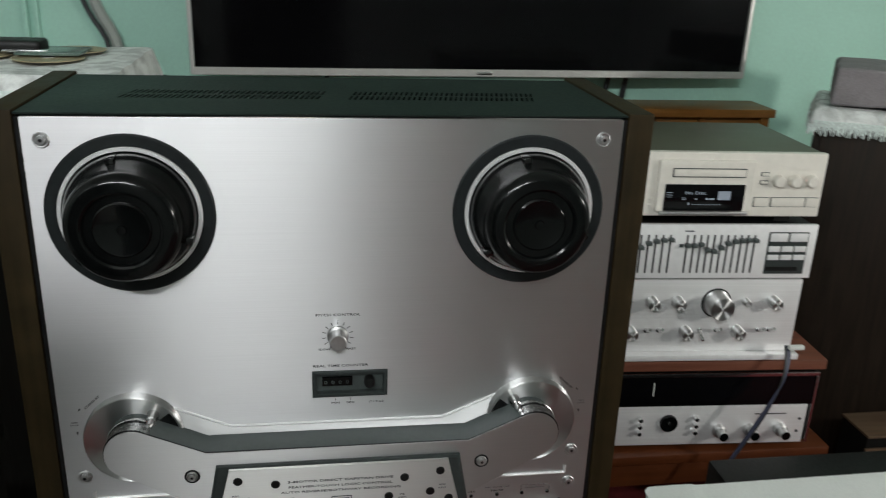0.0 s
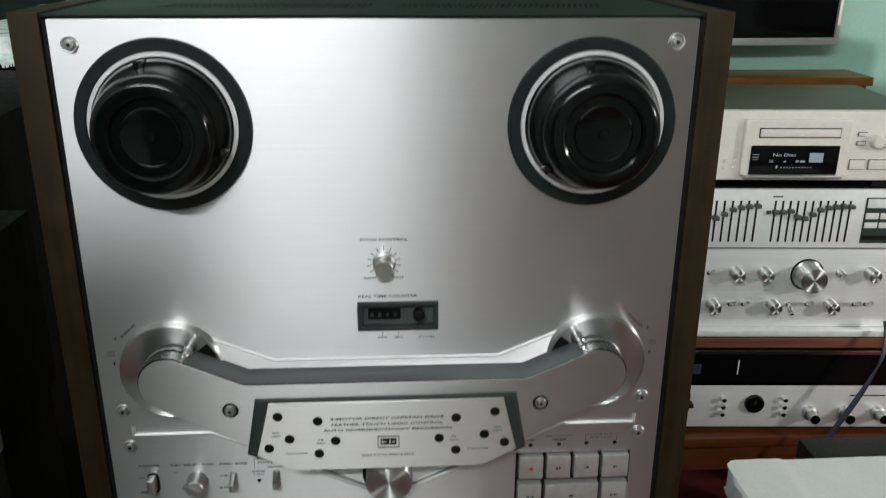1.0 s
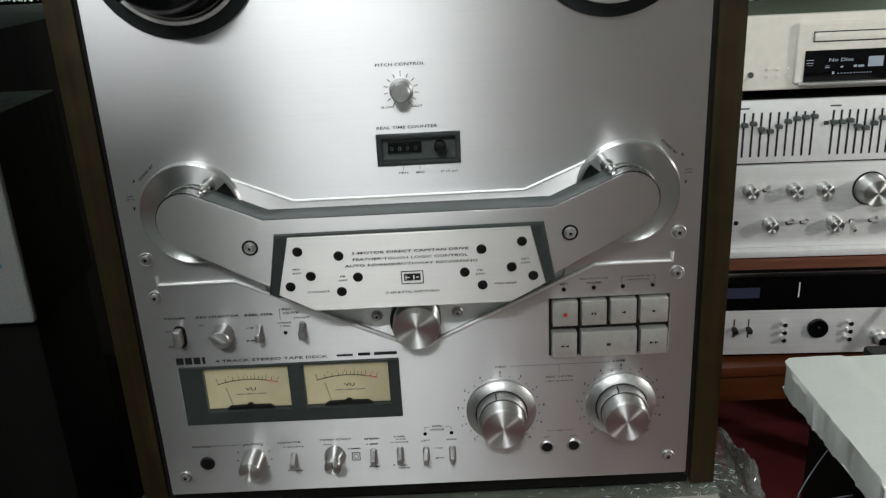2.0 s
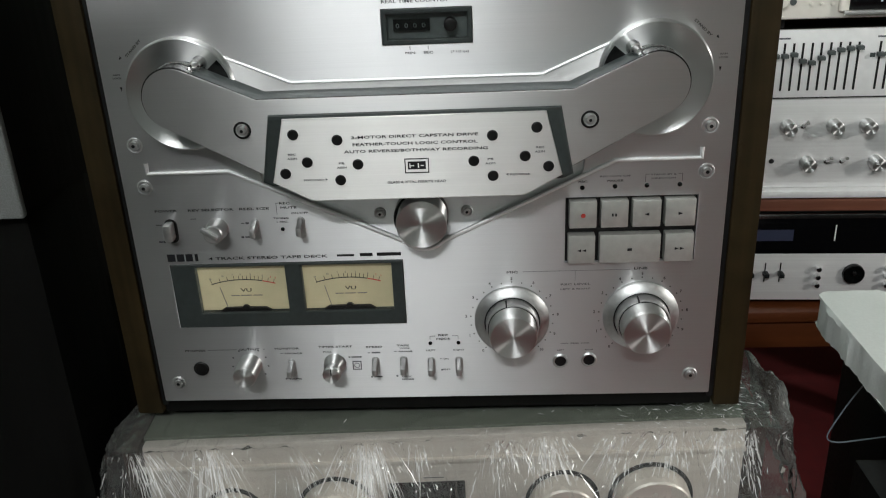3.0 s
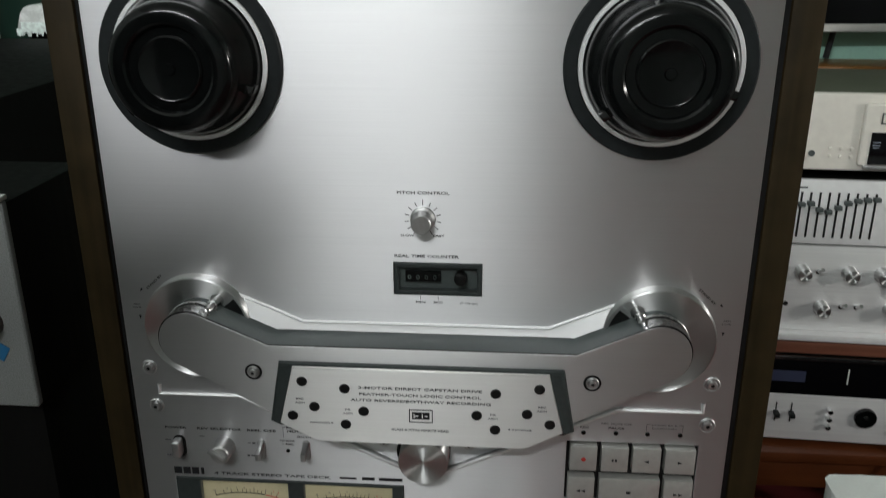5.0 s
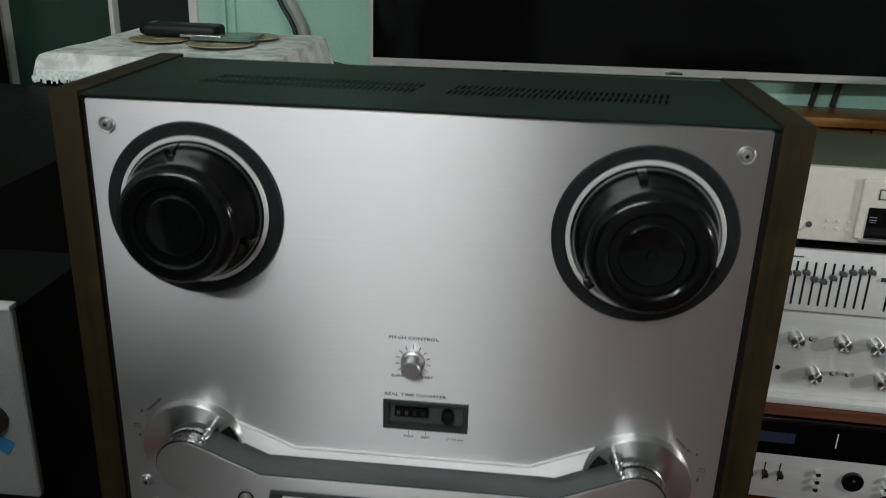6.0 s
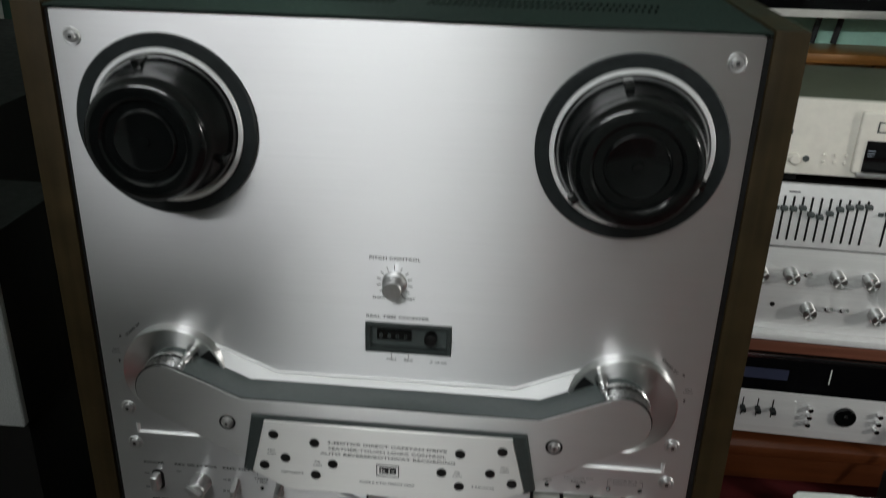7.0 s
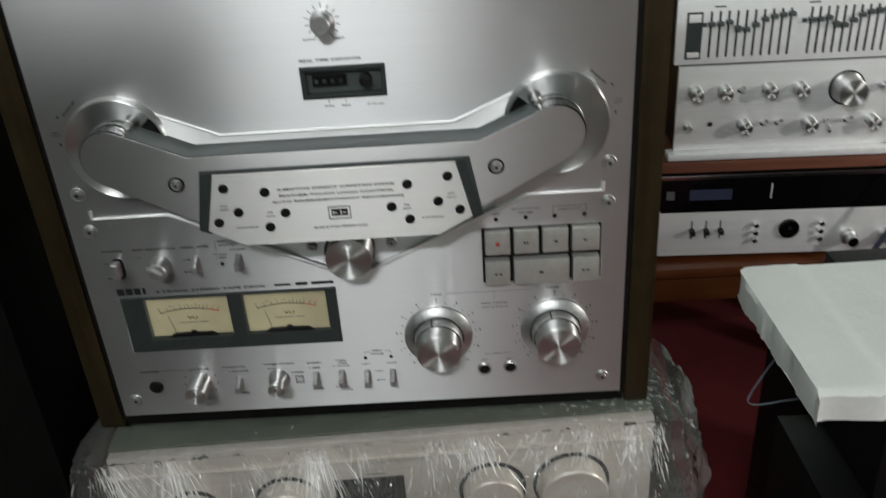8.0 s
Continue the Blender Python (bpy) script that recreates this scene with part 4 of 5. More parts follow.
# level meters
def vu_meter(x0, x1):
    z0, z1 = 0.0755, 0.1108
    m = part("vu_meter", box(x0, x1, 0.0030, 0.0048, z0, z1), CREAM, deck, "cream level meter with black scale")
    cx, cz, r = (x0 + x1) / 2, z0 - 0.0555, 0.0800
    yy = 0.0029
    part("scale_line", plate(arc(cx, cz, r, 107, 80, 20) + arc(cx, cz, r - 0.0007, 80, 107, 20), [], yy - 0.0001, yy), PRINT, m)
    part("scale_line", plate(arc(cx, cz, r, 79.8, 73, 10) + arc(cx, cz, r - 0.0008, 73, 79.8, 10), [], yy - 0.0001, yy), RED, m, "red overload scale")
    bm = None
    for a in (106.5, 102, 98, 94.5, 92, 90, 88, 86, 84, 82, 80, 77, 74):
        b2 = box(-0.00018, 0.00018, yy - 0.0001, yy, r, r + 0.0028)
        bmesh.ops.rotate(b2, verts=b2.verts[:], cent=(0, 0, 0), matrix=Matrix.Rotation(radians(90 - a), 3, "Y"))
        bmesh.ops.translate(b2, verts=b2.verts[:], vec=(cx, 0, cz))
        bm = merge(bm, b2)
    part("scale_ticks", bm, PRINT, m)
    for a, t in ((106.5, "20"), (100, "10"), (95, "7"), (91, "5"), (86, "3"), (80, "0"), (76, "2"), (73.5, "3")):
        words(t, cx + (r + 0.0036) * math.cos(radians(a)), cz + (r + 0.0036) * math.sin(radians(a)) - 0.0004, yy, 0.0015, RED if a < 79 else PRINT_GREY, m, name="scale_number")
    words("VU", cx + 0.0015, z0 + 0.0145, yy, 0.0030, PRINT, m, 0.0080)
    bars([(cx - 0.010, cx - 0.004, z0 + 0.0112, z0 + 0.0118), (cx - 0.003, cx + 0.005, z0 + 0.0112, z0 + 0.0118), (cx + 0.006, cx + 0.013, z0 + 0.0112, z0 + 0.0118)], yy, PRINT_GREY, m)
    b2 = box(-0.00022, 0.00022, yy - 0.0012, yy - 0.0009, 0.058, r - 0.004)
    bmesh.ops.rotate(b2, verts=b2.verts[:], cent=(0, 0, 0), matrix=Matrix.Rotation(radians(-13), 3, "Y"))
    bmesh.ops.translate(b2, verts=b2.verts[:], vec=(cx, 0, cz))
    part("needle", b2, PRINT_GREY, m, "thin black needle")
    foot = [(x0 + 0.013, z0), (x1 - 0.013, z0), (x1 - 0.017, z0 + 0.0026), (cx + 0.005, z0 + 0.0028)] + arc(cx, z0 + 0.0016, 0.0030, 24, 156, 10) + [(cx - 0.005, z0 + 0.0028), (x0 + 0.017, z0 + 0.0026)]
    part("pivot_cover", plate(foot, [], 0.0005, 0.0026), BLACK, m)
    part("lens", box(x0 + 0.0003, x1 - 0.0003, -0.0004, 0.0002, z0 + 0.0003, z1 - 0.0003), LENS, m, "clear meter window").visible_shadow = False
    return m


part("meter_surround", plate(rect(VU_W[0] + 0.0003, VU_W[1] - 0.0003, VU_W[2] + 0.0003, VU_W[3] - 0.0003), [rect(-0.1645, -0.1005, 0.0750, 0.1112), rect(-0.0885, -0.0245, 0.0750, 0.1112)],
                             -0.0012, 0.0048, 0.001), FRAME_GREY, deck, "dark grey meter surround")
vu_meter(-0.1645, -0.1005)
vu_meter(-0.0885, -0.0245)

# transport buttons
part("button_well", box(BT_W[0] + 0.0001, BT_W[1] - 0.0001, 0.0030, 0.0048, BT_W[2] + 0.0001, BT_W[3] - 0.0001), BLACK, deck, "black button well")


def tri(x, z, s, d):
    pts = [(x - d * s, z), (x + d * s, z + s * 0.75), (x + d * s, z - s * 0.75)]
    return pts if d > 0 else pts[::-1]


def button(x0, x1, z0, z1, marks, mat=PRINT):
    b = part("button", box(x0, x1, -0.0042, 0.0040, z0, z1, 0.0009), BUTTON, deck, "silver push button")
    y = -0.0044
    for k in marks:
        if isinstance(k, str):
            continue
        part("symbol", plate(k, [], y - 0.0001, y + 0.0001), mat, b)
    return b


zc1, zc2 = 0.1445, 0.1188
button(0.0995, 0.1180, 0.1352, 0.1545, [arc(0.1088, zc1, 0.0016, 0, 337.5, 15)], RED)
button(0.1208, 0.1392, 0.1352, 0.1545, [rect(0.1280, 0.1292, zc1 - 0.001, zc1 + 0.001), rect(0.1302, 0.1314, zc1 - 0.001, zc1 + 0.001)])
button(0.1420, 0.1610, 0.1352, 0.1545, [tri(0.1515, zc1, 0.0015, 1)])
button(0.1638, 0.1842, 0.1352, 0.1545, [tri(0.1740, zc1, 0.0015, -1)])
button(0.0990, 0.1175, 0.1088, 0.1298, [tri(0.1065, zc2, 0.0014, 1), tri(0.1100, zc2, 0.0014, 1)])
button(0.1205, 0.1620, 0.1088, 0.1298, [rect(0.1395, 0.1425, zc2 - 0.001, zc2 + 0.001)])
button(0.1648, 0.1845, 0.1088, 0.1298, [tri(0.1730, zc2, 0.0014, -1), tri(0.1765, zc2, 0.0014, -1)])
for x, z in ((0.1082, 0.1632), (0.1300, 0.1636), (0.1512, 0.1637), (0.1730, 0.1638)):
    part("indicator_lamp", lathe(x, z, [(0.0016, 0.0), (0.0016, -0.0006), (0.001, -0.0011), (0, -0.0012)], 14), BLACK_GLOSS, deck, "small unlit indicator")
words("REC", 0.1085, 0.1668, YP, 0.0015, PRINT, deck, 0.0058)
words("REC MUTE OFF", 0.1300, 0.1702, YP, 0.0013, PRINT_GREY, deck, 0.0205)
words("PAUSE", 0.1300, 0.1668, YP, 0.0017, PRINT, deck, 0.0105)
words("STAND BY &", 0.1620, 0.1706, YP, 0.0012, PRINT_GREY, deck, 0.017)
words("DIRECTION", 0.1620, 0.1680, YP, 0.0012, PRINT_GREY, deck, 0.016)
bars([(0.1500, 0.1503, 0.1660, 0.1715), (0.1742, 0.1745, 0.1660, 0.1715), (0.1500, 0.1530, 0.1713, 0.1716), (0.1715, 0.1745, 0.1713, 0.1716)], YP, PRINT_GREY, deck)


# record level controls
def level_knob(x, z, numbers):
    k = part("level_knob", lathe(x, z, [(0.0268, 0.001), (0.0268, -0.0022), (0.0262, -0.0031), (0.0205, -0.0058), (0.0199, -0.0056), (0.0198, -0.0020)], 64), SATIN, deck, "stepped turned aluminium level knob")
    part("middle_ring", lathe(x, z, [(0.0190, -0.0015), (0.0188, -0.0135), (0.0182, -0.0144), (0.0174, -0.0144)], 64), SATIN, k, "narrow aluminium ring")
    part("front_knob", lathe(x, z, [(0.0169, -0.0120), (0.0167, -0.0268), (0.0157, -0.0283), (0, -0.0280)], 64), SPUN, k, "spun aluminium knob face")
    part("pointer", box(x - 0.0048, x - 0.0038, -0.0152, -0.0080, z + 0.0172, z + 0.0190), BLACK, k)
    part("shoulder_ring", lathe(x, z, [(0.0201, -0.0030), (0.0199, -0.0052), (0.0189, -0.0052), (0.0188, -0.0030)], 64), BLACK, k, "dark gap ring")
    part("gap_ring", lathe(x, z, [(0.0176, -0.0138), (0.0174, -0.0147), (0.0169, -0.0147), (0.0168, -0.0138)], 64), BLACK, k, "dark gap ring")
    bm = None
    for i in range(21):
        a = radians(230 - 14 * i)
        b2 = box(-0.0004, 0.0004, -0.0001, 0.0001, 0.0292, 0.0300 if i % 2 else 0.0302)
        bmesh.ops.rotate(b2, verts=b2.verts[:], cent=(0, 0, 0), matrix=Matrix.Rotation(math.pi / 2 - a, 3, "Y"))
        bmesh.ops.translate(b2, verts=b2.verts[:], vec=(x, YP, z))
        bm = merge(bm, b2)
    part("scale_marks", bm, PRINT, deck)
    for i in range(11):
        a = radians(230 - 28 * i)
        words(str(i), x + 0.0330 * math.cos(a), z + 0.0328 * math.sin(a) - 0.0012, YP, 0.0025, PRINT, deck, name="scale_number")
    return k


level_knob(0.0600, 0.0645, True)
level_knob(0.1515, 0.0660, True)
words("MIC", 0.0605, 0.1010, YP, 0.0020, PRINT, deck, 0.0078)
words("LINE", 0.1500, 0.1018, YP, 0.0020, PRINT, deck, 0.0092)
bars([(0.068, 0.143, 0.1019, 0.1021), (0.1046, 0.1048, 0.0945, 0.1019)], YP, PRINT_GREY, deck)
words("REC LEVEL", 0.1050, 0.0908, YP, 0.0016, PRINT_GREY, deck, 0.021)
words("LEFT & RIGHT", 0.1050, 0.0872, YP, 0.0013, PRINT_GREY, deck, 0.021)
for x, z in ((0.0952, 0.0292), (0.1160, 0.0298), (-0.1728, 0.0282)):
    j = part("jack_socket", lathe(x, z, [(0.0058, 0.001), (0.0058, -0.0008), (0.0050, -0.0014), (0.0042, -0.0012), (0.0040, -0.0004), (0.0, -0.0004)], 28), SATIN if x > 0 else BLACK, deck, "round jack socket")
    part("socket_hole", lathe(x, z, [(0.0041, -0.0003), (0.0041, -0.0008), (0, -0.0008)], 24), BLACK, j)
words("MIC", 0.1055, 0.0432, YP, 0.0014, PRINT_GREY, deck, 0.006)
bars([(0.0952, 0.1010, 0.0437, 0.0440), (0.1100, 0.1160, 0.0437, 0.0440)], YP, PRINT_GREY, deck)
words("LEFT", 0.0952, 0.0378, YP, 0.0011, PRINT_GREY, deck, 0.0052)
words("RIGHT", 0.1160, 0.0378, YP, 0.0011, PRINT_GREY, deck, 0.006)


# levers and small knobs
def lever(x, z, h=0.0085, up=True):
    s = part("lever_seat", plate(rect(x - 0.0028, x + 0.0028, z - h, z + h, 0.0027), [], -0.0008, 0.001, 0.0003), SATIN, deck, "lever switch seat")
    zz = (z + 0.001, z + h - 0.001) if up else (z - h + 0.001, z - 0.001)
    bm = box(x - 0.0019, x + 0.0019, -0.0115, 0.0, *zz, 0.0008)
    for v in bm.verts:
        if v.co.y < -0.008:
            v.co.z -= 0.0035 if up else -0.001
    part("lever", bm, SATIN, s, "flat metal lever")
    return s


lever(-0.1040, 0.0275, 0.0075)
lever(-0.0412, 0.0278, 0.0075)
lever(-0.0202, 0.0280, 0.0075)
lever(0.0002, 0.0268, 0.0075)
lever(0.0208, 0.0268, 0.0075)
lever(-0.1172, 0.1392, 0.0080)
lever(-0.0850, 0.1398, 0.0080)
pw = part("power_switch", plate(rect(-0.1812, -0.1722, 0.1305, 0.1485, 0.0044), [], -0.0006, 0.001, 0.0003), BLACK, deck, "rounded power switch")
bm = box(-0.1800, -0.1738, -0.0085, 0.0, 0.1340, 0.1470, 0.002, 3)
part("paddle", bm, SATIN, pw, "silver rocker paddle")
rv = part("selector_knob", lathe(-0.1440, 0.1405, [(0.0080, 0.001), (0.0074, -0.003), (0.0068, -0.0115), (0.0060, -0.0125), (0, -0.0122)], 40), SATIN, deck, "rotary selector knob with pointer ridge")
bm = box(-0.0086, 0.0040, -0.0152, -0.0118, -0.0016, 0.0016, 0.0007)
bmesh.ops.rotate(bm, verts=bm.verts[:], cent=(0, 0, 0), matrix=Matrix.Rotation(radians(35), 3, "Y"))
bmesh.ops.translate(bm, verts=bm.verts[:], vec=(-0.1440, 0, 0.1405))
part("pointer_ridge", bm, SATIN, rv)
part("output_knob", lathe(-0.1352, 0.0312, [(0.0088, 0.001), (0.0085, -0.0190), (0.0079, -0.0200), (0, -0.0198)], 96, knurl=0.012), SPUN, deck, "fluted aluminium output knob")
tm = part("timer_knob", lathe(-0.0716, 0.0305, [(0.0084, 0.001), (0.0080, -0.004), (0.0062, -0.0065), (0.0052, -0.009), (0.0056, -0.011), (0.0066, -0.015), (0.0066, -0.0172), (0.0060, -0.0180), (0, -0.0178)], 44), SPUN, deck,
          "waisted aluminium timer knob")
part("pointer", box(-0.0720, -0.0712, -0.0186, -0.0177, 0.0312, 0.0362), BLACK, tm)
bm = plate(rect(-0.0585, -0.0518, 0.0248, 0.0322), [rect(-0.0578, -0.0525, 0.0255, 0.0315)], YP - 0.0001, YP + 0.0001)
part("timer_mark", bm, PRINT_GREY, deck)
part("timer_mark", plate(arc(-0.0552, 0.0285, 0.0021, 0, 348, 24), [arc(-0.0552, 0.0285, 0.0017, 0, 348, 24)], YP - 0.0001, YP + 0.0001), PRINT_GREY, deck)
for x in (0.0002, 0.0208):
    part("indicator_lamp", lathe(x, 0.0462, [(0.0014, 0.0), (0.0014, -0.0006), (0, -0.0011)], 14), BLACK_GLOSS, deck, "small unlit indicator")
part("indicator_lamp", lathe(-0.0982, 0.1390, [(0.0014, 0.0), (0.0014, -0.0006), (0, -0.0011)], 14), BLACK_GLOSS, deck, "small unlit indicator")
for t, x, z, w, h in (("POWER", -0.1785, 0.1538, 0.0155, 0.0019), ("REV SELECTOR", -0.1470, 0.1538, 0.0320, 0.0019), ("REEL SIZE", -0.1165, 0.1538, 0.0208, 0.0019),
                      ("REC", -0.0950, 0.1572, 0.0072, 0.0019), ("MUTE", -0.0925, 0.1540, 0.0112, 0.0019), ("TIMING", -0.0985, 0.1465, 0.0105, 0.0014), ("1 SEC.", -0.0980, 0.1438, 0.0080, 0.0014),
                      ("ON/OFF", -0.0852, 0.1500, 0.0120, 0.0015), ("PHONES", -0.1752, 0.0428, 0.0152, 0.0017), ("OUTPUT", -0.1345, 0.0430, 0.0152, 0.0017), ("MONITOR", -0.1065, 0.0432, 0.0182, 0.0017),
                      ("TIMER START", -0.0702, 0.0440, 0.0255, 0.0017), ("SPEED", -0.0415, 0.0432, 0.0120, 0.0017), ("TAPE", -0.0202, 0.0440, 0.0090, 0.0017), ("REC", 0.0098, 0.0520, 0.0072, 0.0017),
                      ("MODE", 0.0098, 0.0488, 0.0102, 0.0017), ("LEFT", 0.0002, 0.0395, 0.0068, 0.0014), ("RIGHT", 0.0208, 0.0395, 0.0080, 0.0014), ("SOURCE", -0.1020, 0.0392, 0.0130, 0.0013),
                      ("TAPE", -0.1030, 0.0172, 0.0100, 0.0013), ("WIDE", -0.0190, 0.0418, 0.0075, 0.0012), ("RANGE", -0.0185, 0.0392, 0.0100, 0.0012), ("LOW", -0.0190, 0.0178, 0.0070, 0.0012),
                      ("NOISE", -0.0180, 0.0152, 0.0090, 0.0012), ("ON", 0.0112, 0.0322, 0.0040, 0.0012), ("OFF", 0.0115, 0.0232, 0.0052, 0.0012), ("PULL", -0.0765, 0.0400, 0.0065, 0.0012)):
    words(t, x, z, YP, h, PRINT, deck, w)
words("4 TRACK STEREO TAPE DECK", -0.1115, 0.1168, YP, 0.0024, PRINT, deck, 0.085)
# maker's mark and type mark as plain shapes
bars([(-0.1832, -0.1776, 0.1162, 0.1218), (-0.1764, -0.1712, 0.1162, 0.1218), (-0.1700, -0.1650, 0.1162, 0.1218), (-0.1634, -0.1612, 0.1162, 0.1218)], YP, PRINT, deck, "maker_mark")
bars([(-0.0622, -0.0500, 0.1172, 0.1188), (-0.0460, -0.0370, 0.1170, 0.1194), (-0.0340, -0.0170, 0.1170, 0.1194)], YP, PRINT, deck, "type_mark")
bars([(-0.1870, -0.1840, 0.1310, 0.1322), (-0.1838, -0.1822, 0.1308, 0.1324), (-0.1870, -0.1830, 0.1440, 0.1446), (-0.1620, -0.1580, 0.1480, 0.1484), (-0.1280, -0.1262, 0.1330, 0.1344),
      (-0.1252, -0.1215, 0.1332, 0.1342), (-0.1270, -0.1245, 0.1438, 0.1443), (-0.1238, -0.1215, 0.1434, 0.1447), (-0.1100, -0.1088, 0.0175, 0.0187), (-0.1115, -0.1098, 0.0396, 0.0401),
      (-0.0455, -0.0442, 0.0178, 0.0190), (-0.0432, -0.0368, 0.0180, 0.0188), (-0.0465, -0.0448, 0.0388, 0.0393), (-0.0435, -0.0372, 0.0385, 0.0396), (-0.0265, -0.0250, 0.0182, 0.0194),
      (-0.0270, -0.0250, 0.0396, 0.0401), (0.0072, 0.0088, 0.0228, 0.0240), (0.0068, 0.0084, 0.0326, 0.0331), (-0.0610, -0.0598, 0.0352, 0.0362), (-0.0588, -0.0512, 0.0352, 0.0362),
      (-0.1010, -0.1007, 0.1500, 0.1580), (-0.1010, -0.0990, 0.1580, 0.1583), (0.0000, 0.0003, 0.0490, 0.0518), (0.0000, 0.0040, 0.0518, 0.0521), (0.0205, 0.0208, 0.0490, 0.0518), (0.0160, 0.0208, 0.0518, 0.0521),
      (-0.1660, -0.1440, 0.0436, 0.0439), (-0.1240, -0.1230, 0.0436, 0.0439)], YP, PRINT_GREY, deck)
bm = None
for i in range(9):
    a = radians(220 - 32.5 * i)
    bm = box(-0.1352 + 0.0135 * math.cos(a) - 0.0006, -0.1352 + 0.0135 * math.cos(a) + 0.0006, YP - 0.0001, YP + 0.0001, 0.0312 + 0.0135 * math.sin(a) - 0.0005, 0.0312 + 0.0135 * math.sin(a) + 0.0005, bm=bm)
part("scale_marks", bm, PRINT_GREY, deck)

# ---- the wrapped receiver below the deck ----
RZ, RH = 0.517, 0.160
rec = thing("wrapped_receiver", (0, -0.010, RZ), "champagne stereo receiver in clear plastic wrap under the deck", "receiver", rot=2.4)
part("cabinet", box(-0.222, 0.236, 0.004, 0.36, 0.012, RH, 0.002), RECEIVER_LID, rec)
part("face", box(-0.220, 0.234, -0.006, 0.004, 0.014, RH - 0.002, 0.0015), RECEIVER_FACE, rec, "warm brushed aluminium face")
part("trim_strip", box(-0.2205, 0.2345, -0.0095, -0.0058, RH - 0.024, RH - 0.0205, 0.0008), RECEIVER_FACE, rec)
part("side_cheek", box(0.2362, 0.250, -0.006, 0.36, 0.012, RH - 0.001, 0.002), SPEAKER_BROWN, rec)
part("side_cheek", box(-0.236, -0.2222, -0.006, 0.36, 0.012, RH - 0.001, 0.002), SPEAKER_BROWN, rec)
part("display_window", box(-0.038, 0.022, -0.0085, -0.0055, 0.085, 0.117, 0.001), GLASS_BLACK, rec)
bars([(-0.01, 0.006, 0.1205, 0.1212)], -0.0063, PRINT_GREY, rec)
for x, r in ((-0.158, 0.021), (-0.078, 0.028), (0.097, 0.026), (0.165, 0.030)):
    k = part("knob_recess", lathe(x, 0.094, [(r + 0.003, -0.0055), (r + 0.003, -0.0068), (r, -0.0072), (0, -0.0072)], 48), DARK_GREY, rec)
    part("knob", lathe(x, 0.094, [(r, -0.006), (r - 0.001, -0.024), (r - 0.0022, -0.0255), (0, -0.0250)], 56, knurl=0.01), RECEIVER_FACE, k, "large champagne metal knob")
for fx in (-0.19, 0.19):
    for fy in (0.03, 0.32):
        part("foot", box(fx - 0.015, fx + 0.015, fy - 0.015, fy + 0.015, 0, 0.0125, 0.002), BLACK, rec)


def wrap_film():
    """Crumpled clear film over the receiver's top, front and sides."""
    c = thing("plastic_wrap", (0, -0.010, RZ), "crumpled clear plastic wrap draped over the receiver", "plastic wrap", rot=2.4)
    bm = bmesh.new()
    nu, nv = 420, 120
    grid = []
    for j in range(nv + 1):
        v = j / nv
        row = []
        for i in range(nu + 1):
            u = i / nu * 2 - 1
            x = u * (0.300 if u > 0 else 0.268)
            side = 0.248 if x > 0 else 0.235
            s = v * 0.27
            if s < 0.11:
                y, z = 0.09 - s, RH + 0.0015
            else:
                t = s - 0.11
                y, z = -0.0100 - min(0.020, 0.32 * max(0.0, t - 0.018)) - 0.004 * abs(noise.noise(Vector((x * 12, 0.3, 1.7)))), RH - t
            rx = abs(x) - side
            if rx > 0:
                bulge = 0.5 + noise.noise(Vector((z * 18, y * 18, 4.0)))
                x = math.copysign(side + 0.0045 + rx * (0.35 + 0.5 * bulge), x)
                z -= rx * (1.9 - 0.6 * bulge)
                if s < 0.10 and x > 0 and rx < 0.03:
                    z += 0.030 * math.sin(rx / 0.03 * math.pi) * (0.4 + bulge)
            f = Vector((x * 60, y * 14 + z * 14, 2.0))
            ridge = 1 - abs(noise.noise(f)) * 2
            fine = noise.noise(Vector((x * 260, z * 18 + y * 18, 5.0)))
            # gathered pleats fan out from a few taped points
            fan = 0.0
            for cx, cz in ((-0.165, 0.175), (-0.055, 0.172), (0.075, 0.172), (0.185, 0.175), (0.02, 0.03)):
                dx, dz = x - cx, z - cz
                near = math.exp(-((dx * 22) ** 2))
                ang = math.atan2(dx, abs(dz) + 0.02)
                fan += near * (1 - abs(noise.noise(Vector((ang * 26, cx * 50, 0.5)))) * 2.4)
            pucker = 1 - abs(noise.noise(Vector((x * 24, z * 40, y * 40)))) * 2
            amp = 0.0016 + (0.0024 if s > 0.11 else 0.0006)
            d = amp * max(0, ridge) ** 2 + 0.0009 * fine + 0.0022 * max(0, pucker) ** 3 + (0.0042 * max(0, fan) if s > 0.11 else 0.0012 * max(0, fan))
            if s < 0.11:
                z += d * 0.6
            else:
                y -= d
            if rx > 0:
                x += math.copysign(d * 1.6, x)
            row.append(bm.verts.new((x, y, z)))
        grid.append(row)
    for j in range(nv):
        for i in range(nu):
            bm.faces.new((grid[j][i], grid[j + 1][i], grid[j + 1][i + 1], grid[j][i + 1]))
    ob = part("film", bm, FILM, c)
    ob.visible_shadow = False
    # white ribbons for light streaks on creases, in bundles below the taped points
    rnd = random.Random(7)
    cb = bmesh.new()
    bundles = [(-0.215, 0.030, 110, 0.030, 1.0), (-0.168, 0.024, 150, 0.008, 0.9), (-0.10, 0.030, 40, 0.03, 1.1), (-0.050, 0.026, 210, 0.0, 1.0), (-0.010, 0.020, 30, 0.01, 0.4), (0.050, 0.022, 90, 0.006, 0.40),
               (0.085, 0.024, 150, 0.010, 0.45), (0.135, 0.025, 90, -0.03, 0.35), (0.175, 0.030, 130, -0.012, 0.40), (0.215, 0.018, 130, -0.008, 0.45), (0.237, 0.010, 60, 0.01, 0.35)]
